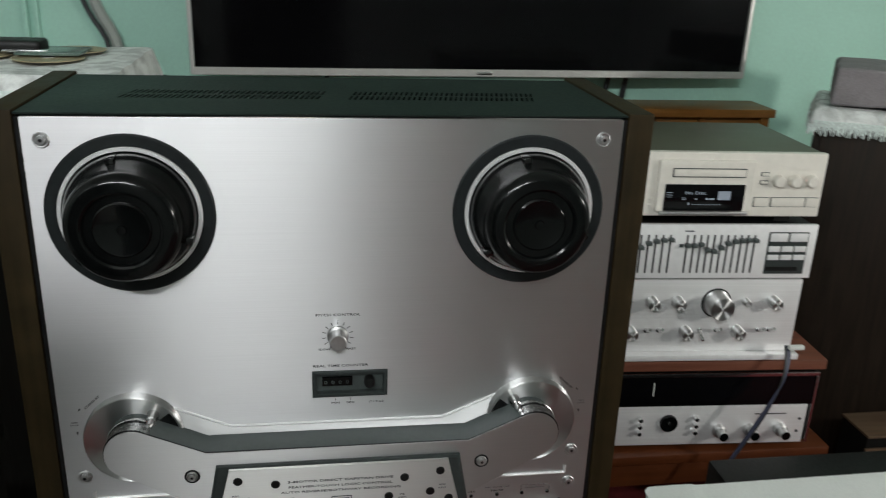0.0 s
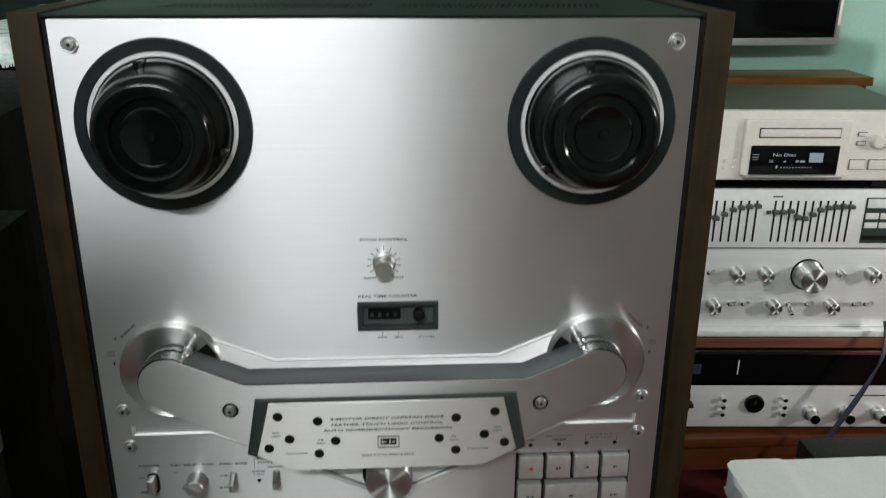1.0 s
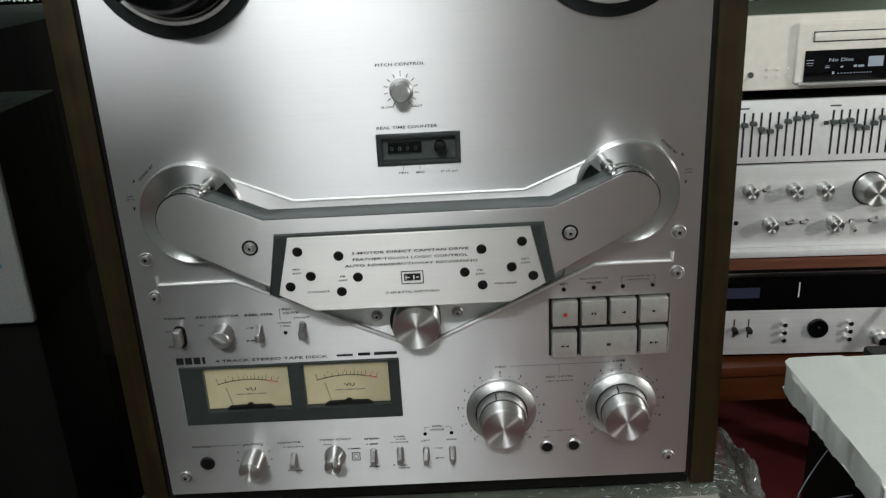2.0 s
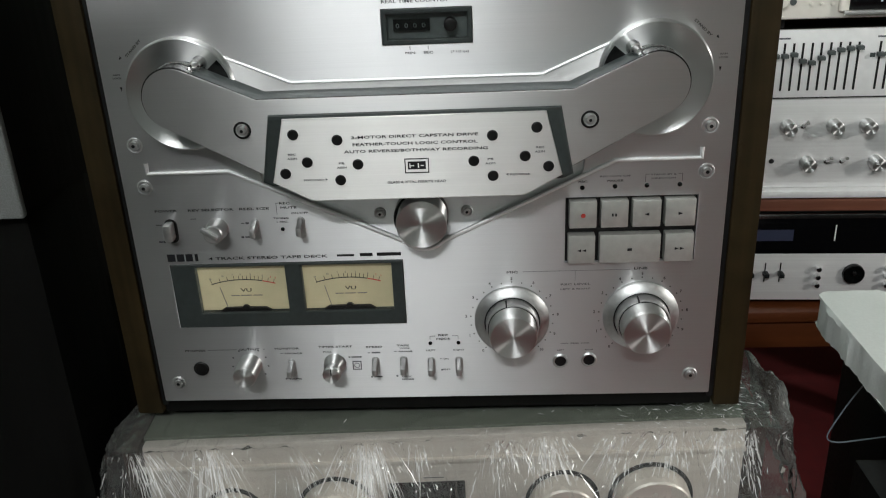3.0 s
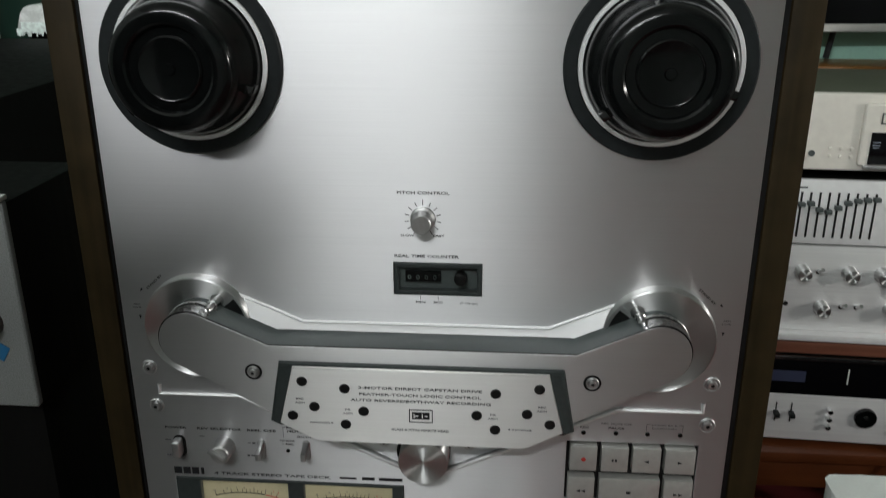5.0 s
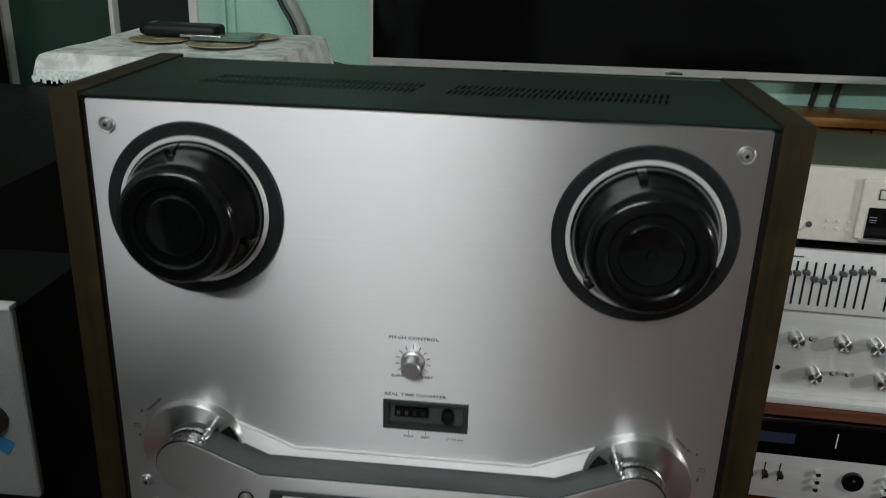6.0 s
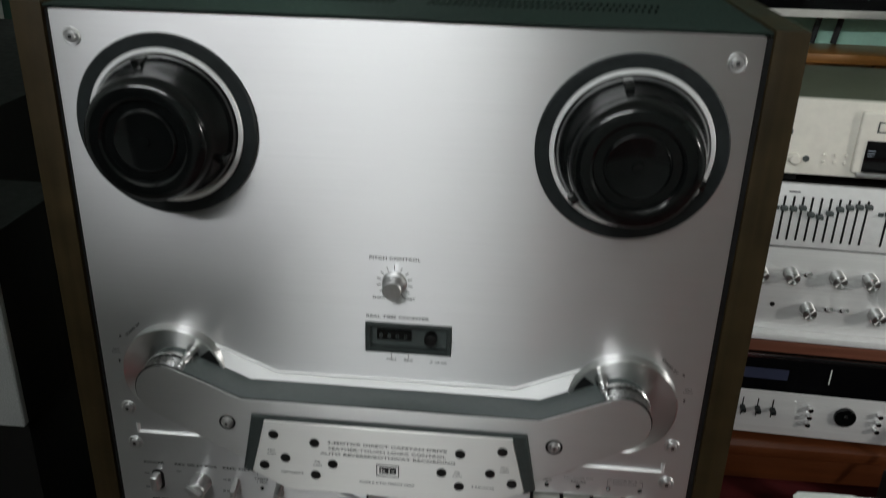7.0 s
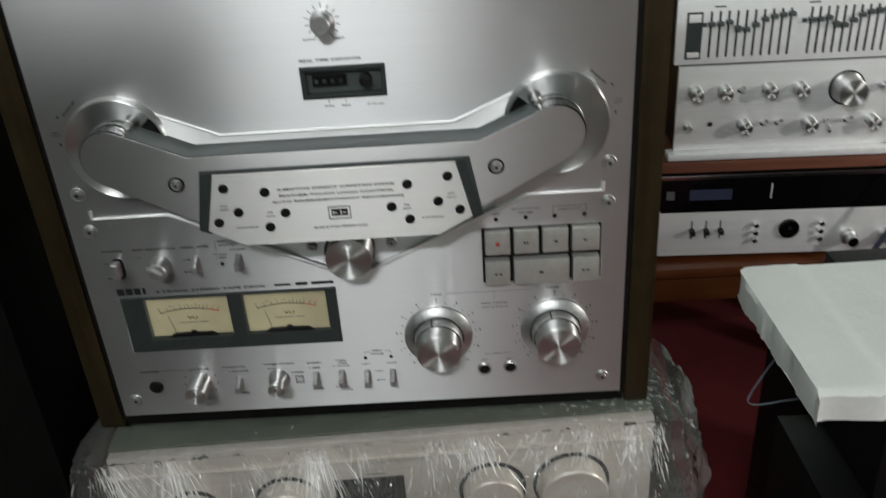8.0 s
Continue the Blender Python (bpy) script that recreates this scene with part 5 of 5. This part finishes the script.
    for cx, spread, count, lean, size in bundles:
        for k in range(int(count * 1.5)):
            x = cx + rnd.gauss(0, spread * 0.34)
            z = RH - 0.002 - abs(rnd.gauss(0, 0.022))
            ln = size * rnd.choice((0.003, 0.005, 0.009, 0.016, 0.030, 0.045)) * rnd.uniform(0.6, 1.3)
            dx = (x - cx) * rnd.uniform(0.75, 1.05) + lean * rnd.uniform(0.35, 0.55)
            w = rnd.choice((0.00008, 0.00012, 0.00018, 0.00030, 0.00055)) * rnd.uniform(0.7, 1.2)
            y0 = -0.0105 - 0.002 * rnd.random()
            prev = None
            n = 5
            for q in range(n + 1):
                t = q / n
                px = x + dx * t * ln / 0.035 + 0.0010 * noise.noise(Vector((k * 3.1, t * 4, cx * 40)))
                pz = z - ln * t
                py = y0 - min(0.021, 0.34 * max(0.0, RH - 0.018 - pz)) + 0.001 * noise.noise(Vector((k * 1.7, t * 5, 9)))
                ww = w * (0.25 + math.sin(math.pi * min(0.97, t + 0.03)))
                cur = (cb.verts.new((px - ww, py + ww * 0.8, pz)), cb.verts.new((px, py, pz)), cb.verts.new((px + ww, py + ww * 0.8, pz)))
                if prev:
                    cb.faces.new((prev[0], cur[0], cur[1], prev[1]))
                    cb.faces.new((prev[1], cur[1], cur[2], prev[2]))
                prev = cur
    # small white facets turned to the lamp, put in as its glints
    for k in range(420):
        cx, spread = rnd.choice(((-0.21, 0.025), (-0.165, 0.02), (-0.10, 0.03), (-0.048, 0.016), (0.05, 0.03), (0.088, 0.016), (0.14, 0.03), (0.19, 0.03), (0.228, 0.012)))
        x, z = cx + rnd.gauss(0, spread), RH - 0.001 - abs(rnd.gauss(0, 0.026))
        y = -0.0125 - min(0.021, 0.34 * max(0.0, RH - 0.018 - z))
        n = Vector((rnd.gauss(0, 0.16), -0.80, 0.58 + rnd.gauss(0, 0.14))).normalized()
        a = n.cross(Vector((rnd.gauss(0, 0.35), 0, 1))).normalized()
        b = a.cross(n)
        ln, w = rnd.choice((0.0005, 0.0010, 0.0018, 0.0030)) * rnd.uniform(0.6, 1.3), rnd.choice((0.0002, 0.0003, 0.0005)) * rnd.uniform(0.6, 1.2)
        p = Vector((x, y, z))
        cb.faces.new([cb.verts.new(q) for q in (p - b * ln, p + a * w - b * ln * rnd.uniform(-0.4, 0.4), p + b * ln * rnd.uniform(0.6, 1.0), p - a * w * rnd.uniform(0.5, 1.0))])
    # small white kinks for glints on the top and the bulging corner
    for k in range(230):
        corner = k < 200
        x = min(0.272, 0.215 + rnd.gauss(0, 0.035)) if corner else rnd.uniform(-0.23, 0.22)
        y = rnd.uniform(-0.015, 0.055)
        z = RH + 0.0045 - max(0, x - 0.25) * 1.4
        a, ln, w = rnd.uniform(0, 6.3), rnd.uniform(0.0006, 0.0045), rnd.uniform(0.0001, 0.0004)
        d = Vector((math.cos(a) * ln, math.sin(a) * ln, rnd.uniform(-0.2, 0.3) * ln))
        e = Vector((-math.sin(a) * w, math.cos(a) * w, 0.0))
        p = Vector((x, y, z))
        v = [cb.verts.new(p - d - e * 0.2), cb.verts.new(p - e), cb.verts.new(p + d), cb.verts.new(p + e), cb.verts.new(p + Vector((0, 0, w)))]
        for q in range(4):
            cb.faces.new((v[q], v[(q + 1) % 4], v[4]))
    cr = part("crease_glints", cb, CREASE_GLINT, c, "white strips and flecks standing in for glints on the film")
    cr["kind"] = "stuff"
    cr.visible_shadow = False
    return c


wrap_film()


def low_stand():
    s = thing("low_stand", (0, 0, 0), "dark wooden stand under the receiver", "stand")
    part("top", box(-0.29, 0.29, -0.03, 0.42, 0.487, 0.5165, 0.003), SPEAKER_BROWN, s)
    for x in (-0.27, 0.27):
        for y in (0.0, 0.39):
            part("leg", box(x - 0.018, x + 0.018, y - 0.018, y + 0.018, 0, 0.487, 0.002), SPEAKER_BROWN, s)
    part("shelf", box(-0.252, 0.252, 0.0, 0.39, 0.15, 0.17), SPEAKER_BROWN, s)
    return s


low_stand()


# ---- the stack beside the deck ----
def table():
    t = thing("wooden_table", (0.36, 0.77, 0), "orange varnished wooden table under the stacked equipment", "table")
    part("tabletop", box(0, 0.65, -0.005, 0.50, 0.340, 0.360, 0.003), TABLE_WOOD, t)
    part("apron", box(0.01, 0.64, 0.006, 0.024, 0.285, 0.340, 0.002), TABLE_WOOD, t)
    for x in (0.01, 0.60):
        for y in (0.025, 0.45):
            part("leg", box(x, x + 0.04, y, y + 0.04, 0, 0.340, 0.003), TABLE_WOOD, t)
    return t


table()


STACK_TURN = -3.0


def on_stack(x, y, z):
    """A place in the stack, which stands slightly turned about its middle."""
    p = pose(0.63, 0.79, 0, 0, 0, STACK_TURN) @ Vector((x - 0.63, y - 0.79, z))
    return (p.x, p.y, p.z)


def old_receiver():
    L, F, B, w, h = 0.435, 0.79, 0.360, 0.524, 0.178
    r = thing("tuner_receiver", on_stack(L, F, B), "silver and black vintage tuner receiver on the table", "receiver", rot=STACK_TURN)
    part("cabinet", box(0.002, w - 0.002, 0.006, 0.36, 0.010, h - 0.002, 0.003), BLACK, r)
    part("dial_window", box(0.004, w - 0.004, -0.003, 0.006, 0.098, h - 0.016, 0.001), GLASS_BLACK, r, "black glass tuning dial")
    part("top_trim", box(0, w, -0.005, 0.006, h - 0.016, h - 0.008, 0.001), CHROME, r)
    part("face", box(0.002, w - 0.012, -0.004, 0.006, 0.012, 0.098, 0.001), SILVER_PAINT, r, "brushed silver lower face")
    part("right_trim", box(w - 0.006, w, -0.0045, 0.006, 0.012, h - 0.0165, 0.001), CHROME, r)
    part("tuning_pointer", box(0.191, 0.193, -0.0042, -0.003, 0.122, 0.150), WHITE_PAINT, r, "white tuning pointer")
    part("dial_print", box(0.052, 0.125, -0.0036, -0.0031, 0.122, 0.142), CABLE_BLUE, r, "faint blue dial print")
    part("dial_print", box(0.012, 0.026, -0.0036, -0.0031, 0.124, 0.140), PRINT_GREY, r)
    for x in (0.060, 0.085, 0.110):
        s = part("lever_slot", box(x - 0.001, x + 0.001, -0.0046, -0.0038, 0.046, 0.082), BLACK, r)
        part("lever", box(x - 0.004, x + 0.004, -0.020, -0.004, 0.060, 0.067, 0.001), DARK_GREY, s)
    for x in (0.171, 0.284):
        for z in (0.043, 0.058, 0.073):
            part("push_button", lathe(x, z, [(0.0048, -0.003), (0.0045, -0.014), (0.0038, -0.015), (0, -0.015)], 16), CHROME, r)
    j = part("dial_knob", lathe(0.230, 0.062, [(0.018, -0.003), (0.0175, -0.010), (0.016, -0.0115), (0.010, -0.010), (0, -0.010)], 36), BLACK_GLOSS, r, "round black balance knob")
    part("centre_dot", lathe(0.230, 0.064, [(0.004, -0.0095), (0.003, -0.0125), (0, -0.0127)], 14), CHROME, j)
    for x in (0.335, 0.399, 0.462):
        k = part("knob", lathe(x, 0.044, [(0.0135, -0.003), (0.0130, -0.014), (0.0095, -0.016), (0.0092, -0.032), (0, -0.032)], 30), SATIN, r, "turned metal knob with black cap")
        part("knob_cap", lathe(x, 0.044, [(0.0088, -0.0318), (0.0082, -0.034), (0, -0.034)], 24), BLACK_GLOSS, k)
    part("knob_line", box(0.405, 0.470, -0.0046, -0.0038, 0.0775, 0.0795), BLACK, r)
    for x, z in ((0.500, 0.066), (0.498, 0.038)):
        part("jack_socket", lathe(x, z, [(0.003, -0.003), (0.003, -0.0048), (0, -0.0048)], 14), BLACK, r)
    for x in (0.04, w - 0.06):
        part("foot", box(x, x + 0.025, 0.02, 0.05, 0, 0.0105), BLACK, r)
        part("foot", box(x, x + 0.025, 0.30, 0.33, 0, 0.0105), BLACK, r)
    return r


old_receiver()
board = part("wooden_board", box(-0.02, 0.533, -0.006, 0.35, 0.0, 0.0205, 0.002), BOARD)
board.matrix_world = pose(*on_stack(0.435, 0.79, 0.5362), 0, 0, STACK_TURN)
tagged(board, "red-brown wooden board between the two amplifiers", "board")


def small_knob(parent, x, z, r, ln, mat=None):
    return part("knob", lathe(x, z, [(r, -0.003), (r * 0.94, -ln + 0.001), (r * 0.85, -ln), (0, -ln)], 28, knurl=0.03), mat or SPUN, parent, "turned aluminium knob")


def toggle(parent, x, z, up=1):
    s = part("toggle_nut", lathe(x, z, [(0.0042, -0.003), (0.0040, -0.0055), (0.002, -0.006), (0, -0.006)], 14), CHROME, parent)
    bm = lathe(0, 0, [(0.0024, 0.0), (0.0036, -0.022), (0.0028, -0.024), (0, -0.024)], 12)
    bmesh.ops.rotate(bm, verts=bm.verts[:], cent=(0, 0, 0), matrix=Matrix.Rotation(radians(-28 * up), 3, "X"))
    bmesh.ops.translate(bm, verts=bm.verts[:], vec=(x, -0.005, z))
    part("toggle_lever", bm, CHROME, s)
    return s


def amplifier():
    L, F, B, w, h = 0.455, 0.80, 0.557, 0.438, 0.163
    a = thing("amplifier", on_stack(L, F, B), "silver integrated amplifier with many knobs and toggles", "amplifier", rot=STACK_TURN)
    part("cabinet", box(0.004, w - 0.004, 0.006, 0.33, 0.014, h - 0.004, 0.002), BLACK, a)
    part("face", box(0, w, -0.003, 0.006, 0.016, h, 0.001), SILVER_PAINT, a, "brushed silver face")
    part("base_strip", box(-0.012, w + 0.010, -0.020, 0.010, 0.003, 0.0155, 0.003), WHITE_FACE, a, "white base strip")
    for x in (0.03, w - 0.05):
        part("foot", box(x, x + 0.03, 0.03, 0.06, 0, 0.0145), BLACK, a)
        part("foot", box(x, x + 0.03, 0.27, 0.30, 0, 0.0145), BLACK, a)
    m = part("volume_knob", lathe(0.274, 0.117, [(0.0265, -0.002), (0.0265, -0.006), (0.0240, -0.008), (0.0228, -0.036), (0.0216, -0.0375), (0, -0.037)], 48), SPUN, a, "large turned volume knob")
    part("skirt", lathe(0.274, 0.117, [(0.0290, -0.002), (0.0290, -0.0045), (0.0262, -0.005)], 48), DARK_GREY, m)
    for x in (0.028, 0.076, 0.148, 0.198, 0.385):
        small_knob(a, x, 0.120, 0.0118, 0.026)
    small_knob(a, 0.331, 0.120, 0.007, 0.018)
    for x in (0.101,):
        toggle(a, x, 0.120)
    for x in (0.113, 0.220, 0.322):
        small_knob(a, x, 0.059, 0.0118, 0.026)
    small_knob(a, 0.020, 0.059, 0.007, 0.016)
    for x in (0.144, 0.168, 0.249, 0.281, 0.365, 0.386):
        toggle(a, x, 0.061, 1 if x != 0.249 else -1)
    part("jack_socket", lathe(0.058, 0.062, [(0.004, -0.002), (0.004, -0.004), (0, -0.004)], 16), BLACK, a)
    return a


amplifier()


def equalizer():
    L, F, B, w, h = 0.446, 0.80, 0.7205, 0.457, 0.108
    e = thing("graphic_equalizer", on_stack(L, F, B), "pale silver graphic equalizer with two banks of sliders", "equalizer", rot=STACK_TURN)
    part("cabinet", box(0.004, w - 0.004, 0.006, 0.28, 0.004, h - 0.003, 0.002), BLACK, e)
    part("face", box(0, w, -0.003, 0.006, 0.003, h, 0.001), WHITE_FACE, e, "pale silver face")
    part("foot", box(0.03, w - 0.03, 0.03, 0.25, 0, 0.0045), BLACK, e)
    for x0, n, step, off in ((0.054, 10, 0.0138, 0), (0.210, 11, 0.0128, 1)):
        for k in range(n):
            x = x0 + step * k
            s = part("slider_slot", box(x - 0.0016, x + 0.0016, -0.0036, -0.0028, 0.014, 0.088), BLACK, e, "dark slider slot")
            d = (0.0, 0.0, 0.002, -0.008, -0.011, -0.004, 0.004, 0.008, 0.010, 0.011, 0.010)[k]
            part("slider_cap", box(x - 0.0050, x + 0.0050, -0.014, -0.0034, 0.066 + d, 0.0725 + d, 0.001), GREY, s, "grey slider cap")
        part("zero_line", box(x0 - 0.014, x0 - 0.006, -0.0036, -0.0028, 0.064, 0.0705), GREY, e)
    part("meter_window", box(0.0155, 0.041, -0.0036, -0.0026, 0.012, 0.088), FRAME_GREY, e)
    part("meter_key", box(0.0185, 0.038, -0.006, -0.0034, 0.072, 0.085, 0.001), WHITE_FACE, e)
    part("meter_key", box(0.0185, 0.038, -0.006, -0.0034, 0.015, 0.024, 0.001), WHITE_FACE, e)
    part("key_panel", box(0.3645, 0.4415, -0.0036, -0.0026, 0.012, 0.094), FRAME_GREY, e, "dark grey key panel")
    for x0, x1, z0, z1 in ((0.3670, 0.4010, 0.076, 0.092), (0.4050, 0.4390, 0.076, 0.092), (0.3670, 0.3890, 0.056, 0.067), (0.3920, 0.4140, 0.056, 0.067), (0.4170, 0.4390, 0.056, 0.067),
                           (0.3670, 0.3890, 0.040, 0.050), (0.3920, 0.4140, 0.040, 0.050), (0.4170, 0.4390, 0.040, 0.050)):
        part("key", box(x0, x1, -0.0062, -0.0034, z0, z1, 0.001), WHITE_FACE, e, "white push key")
    part("key_strip", box(0.3670, 0.4290, -0.0042, -0.0034, 0.018, 0.026), BLACK, e)
    bars([(0.058, 0.075, 0.094, 0.0965), (0.204, 0.221, 0.094, 0.0965)], -0.0032, PRINT_GREY, e)
    return e


equalizer()


def cd_player():
    L, F, B, w, h = 0.446, 0.80, 0.8285, 0.450, 0.134
    c = thing("cd_player", on_stack(L, F, B), "champagne disc player with lit black display", "disc player", rot=STACK_TURN)
    part("cabinet", box(0.004, w - 0.004, 0.010, 0.27, 0.014, h - 0.001, 0.002), OLIVE, c, "olive grey metal cabinet")
    part("face", box(0, w, -0.004, 0.012, 0.016, h, 0.004, 3), CHAMPAGNE, c)
    part("housing", plate(rect(0.1380, 0.3160, 0.026, 0.121, 0.004), [], -0.012, -0.003, 0.003), CHAMPAGNE, c, "raised tray housing")
    part("tray", box(0.1640, 0.2960, -0.0150, -0.011, 0.0925, 0.1055, 0.0015), CHAMPAGNE, c, "closed disc tray")
    part("tray_gap", box(0.1625, 0.2975, -0.0126, -0.0118, 0.0905, 0.1072), FRAME_GREY, c)
    d = part("display", box(0.1520, 0.2990, -0.0140, -0.0118, 0.029, 0.078, 0.001), GLASS_BLACK, c, "black display window")
    part("sill", box(0.1450, 0.3080, -0.018, -0.0115, 0.0225, 0.0285, 0.0015), SATIN, c)
    part("segment", box(0.2500, 0.2730, -0.0146, -0.0139, 0.050, 0.066), DISPLAY, d, "pale lit display block")
    words("No Disc", 0.208, 0.0600, -0.0142, 0.0062, DISPLAY, d, 0.038, name="segment_text")
    for x0, x1, z0, z1 in ((0.155, 0.166, 0.0625, 0.0635), (0.155, 0.166, 0.0580, 0.0590), (0.156, 0.165, 0.0545, 0.0552), (0.184, 0.191, 0.0500, 0.0512), (0.184, 0.191, 0.0530, 0.0538), (0.208, 0.212, 0.0500, 0.0525),
                           (0.228, 0.233, 0.0500, 0.0535), (0.235, 0.244, 0.0500, 0.0530), (0.196, 0.199, 0.0400, 0.0445)):
        part("segment", box(x0, x1, -0.0144, -0.0139, z0, z1), DISPLAY, d)
    for k in range(11):
        part("segment", box(0.204 + 0.005 * k, 0.2065 + 0.005 * k, -0.0144, -0.0139, 0.0405, 0.0418), DISPLAY, d)
    part("power_button", lathe(0.027, 0.042, [(0.0060, -0.003), (0.0056, -0.009), (0.0045, -0.0105), (0, -0.0105)], 20), CHAMPAGNE, c, "round power button")
    part("headphone_knob", lathe(0.054, 0.042, [(0.0085, -0.003), (0.0080, -0.014), (0.0065, -0.016), (0, -0.016)], 24), CHAMPAGNE, c, "pale volume knob")
    part("headphone_socket", lathe(0.072, 0.042, [(0.0050, -0.003), (0.0048, -0.006), (0.0030, -0.006), (0, -0.005)], 20), GREY, c, "headphone socket")
    bars([(0.022, 0.046, 0.079, 0.086), (0.026, 0.040, 0.066, 0.070)], -0.0043, GREY, c)
    for x, r in ((0.361, 0.0105), (0.392, 0.0105), (0.423, 0.0105)):
        part("knob", lathe(x, 0.084, [(r + 0.001, -0.003), (r, -0.016), (r * 0.8, -0.0185), (0, -0.019)], 24), CHAMPAGNE, c, "pale rounded knob")
    for x0, x1, z0, z1 in ((0.330, 0.343, 0.093, 0.098), (0.330, 0.343, 0.078, 0.083), (0.323, 0.348, 0.036, 0.052), (0.355, 0.418, 0.036, 0.052), (0.4205, 0.442, 0.036, 0.052)):
        part("key", box(x0, x1, -0.0075, -0.003, z0, z1, 0.0015), CHAMPAGNE, c, "pale push key")
        part("key_gap", box(x0 - 0.0012, x1 + 0.0012, -0.0046, -0.0038, z0 - 0.0012, z1 + 0.0012), GREY, c)
    for x in (0.099, 0.1145, 0.130):
        for z in (0.038, 0.050):
            part("small_key", lathe(x, z, [(0.0028, -0.003), (0.0026, -0.007), (0, -0.0075)], 12), CHAMPAGNE, c)
    for x in (0.04, w - 0.07):
        part("foot", box(x, x + 0.03, 0.02, 0.05, 0, 0.0165), BLACK, c)
        part("foot", box(x, x + 0.03, 0.22, 0.25, 0, 0.0165), BLACK, c)
    return c


cd_player()


def cable_bundle():
    c = thing("cable_bundle", (0.832, 0.74, 0.36), "thin blue-grey cables hanging in front of the amplifier", "cable")
    for k in range(3):
        o = 0.004 * k
        part("cable", tube("tmp", [(0.035 + o, 0.02, 0.235), (0.030 + o, -0.01, 0.20), (0.005 - o, -0.015, 0.12), (-0.035 - o, -0.02, 0.05), (-0.075 - o, -0.02, -0.02 - o)], 0.0022, CABLE_BLUE).data, CABLE_BLUE if k else CABLE, c)
    part("plug", box(0.030, 0.060, -0.004, 0.006, 0.236, 0.244, 0.002), WHITE_PAINT, c, "white plug")
    return c


cable_bundle()
for o in [o for o in bpy.data.objects if o.name.startswith("tmp")]:
    bpy.data.objects.remove(o)


def low_box():
    b = thing("wooden_box", (1.12, 0.80, 0.0), "dark wooden box with light brown edging on the carpet", "box")
    part("body", box(0, 0.36, 0.0, 0.085, 0.0, 0.352, 0.003), SPEAKER, b)
    part("edging", box(-0.003, 0.363, -0.006, 0.088, 0.352, 0.358, 0.002), SPEAKER_TRIM, b, "light brown top edging")
    part("edging", box(-0.002, 0.362, -0.006, 0.0, 0.318, 0.326, 0.002), SPEAKER_TRIM, b, "light brown rail")
    part("foot_rail", box(-0.002, 0.362, -0.004, 0.0, 0.292, 0.304, 0.002), SPEAKER_TRIM, b, "light brown lower rail")
    return b


low_box()


# ---- polystyrene slab and what carries it ----
def foam_slab():
    w, d, h, n, m = 0.62, 0.250, 0.032, 90, 40
    bm = bmesh.new()
    top, bot = [], []
    for layer, z in ((bot, 0.0), (top, h)):
        for jj in range(m + 1):
            row = []
            for ii in range(n + 1):
                x, y, zz = w * ii / n, d * jj / m, z
                edge = min(x, y, d - y)
                c = math.hypot(max(0.0, 0.020 - x), max(0.0, y - (d - 0.020)))
                if c > 0.014:
                    x += (c - 0.014) * 0.9
                    y -= (c - 0.014) * 0.9
                if layer is top:
                    zz += 0.0022 if x < 0.078 else 0.0
                    if edge < 0.004:
                        zz -= 0.0035 + 0.002 * noise.noise(Vector((x * 90, y * 90, 1)))
                        x += 0.002 * (x < 0.004)
                if edge < 0.001:
                    jag = 0.0042 * noise.noise(Vector((x * 22, y * 22, z * 14))) + 0.0024 * noise.noise(Vector((x * 150, y * 150, z * 60)))
                    x += jag * (x < 0.01)
                    y += jag
                zz += 0.0006 * noise.noise(Vector((x * 70, y * 70, z + 4)))
                row.append(bm.verts.new((x, y, zz)))
            layer.append(row)
    for jj in range(m):
        for ii in range(n):
            bm.faces.new((top[jj][ii], top[jj][ii + 1], top[jj + 1][ii + 1], top[jj + 1][ii]))
            bm.faces.new((bot[jj][ii], bot[jj + 1][ii], bot[jj + 1][ii + 1], bot[jj][ii + 1]))
    rim = [(0, ii) for ii in range(n)] + [(jj, n) for jj in range(m)] + [(m, ii) for ii in range(n, 0, -1)] + [(jj, 0) for jj in range(m, 0, -1)]
    for a, b in zip(rim, rim[1:] + rim[:1]):
        bm.faces.new((bot[a[0]][a[1]], bot[b[0]][b[1]], top[b[0]][b[1]], top[a[0]][a[1]]))
    s = part("polystyrene_slab", bm, FOAM)
    s.matrix_world = pose(0.406, 0.080, 0.585, 0, 0, 0.5)
    return tagged(s, "thick white polystyrene slab with rough broken edges", "packing foam")


foam_slab()


def dark_unit():
    d = thing("black_box_unit", (0.50, 0.10, 0.0), "black equipment case carrying the polystyrene slab", "equipment case")
    part("case", box(0.03, 0.60, 0.05, 0.20, 0.40, 0.5845, 0.003), BLACK, d)
    # base drawn out to full width to block side light from the carpet
    part("base", box(-0.02, 0.60, 0.02, 0.21, 0, 0.40, 0.003), BLACK, d)
    return d


dark_unit()


def dark_lid():
    d = thing("black_device", (0.585, 0.335, 0.0), "black plastic device behind the polystyrene slab", "device")
    part("housing", box(0, 0.40, 0, 0.14, 0.44, 0.55, 0.006), BLACK, d)
    # stand made wider than the housing, added shade for the carpet
    part("stand", box(-0.06, 0.40, 0.0, 0.14, 0, 0.44, 0.002), BLACK, d)
    return d


dark_lid()
tagged(tube("white_cable", [(0.478, 0.25, 0.584), (0.455, 0.25, 0.560), (0.435, 0.25, 0.528), (0.418, 0.25, 0.490), (0.413, 0.25, 0.474), (0.425, 0.25, 0.468), (0.452, 0.25, 0.472), (0.478, 0.25, 0.476)], 0.0008, CABLE_PALE),
       "thin pale cable hanging below the slab", "cable")
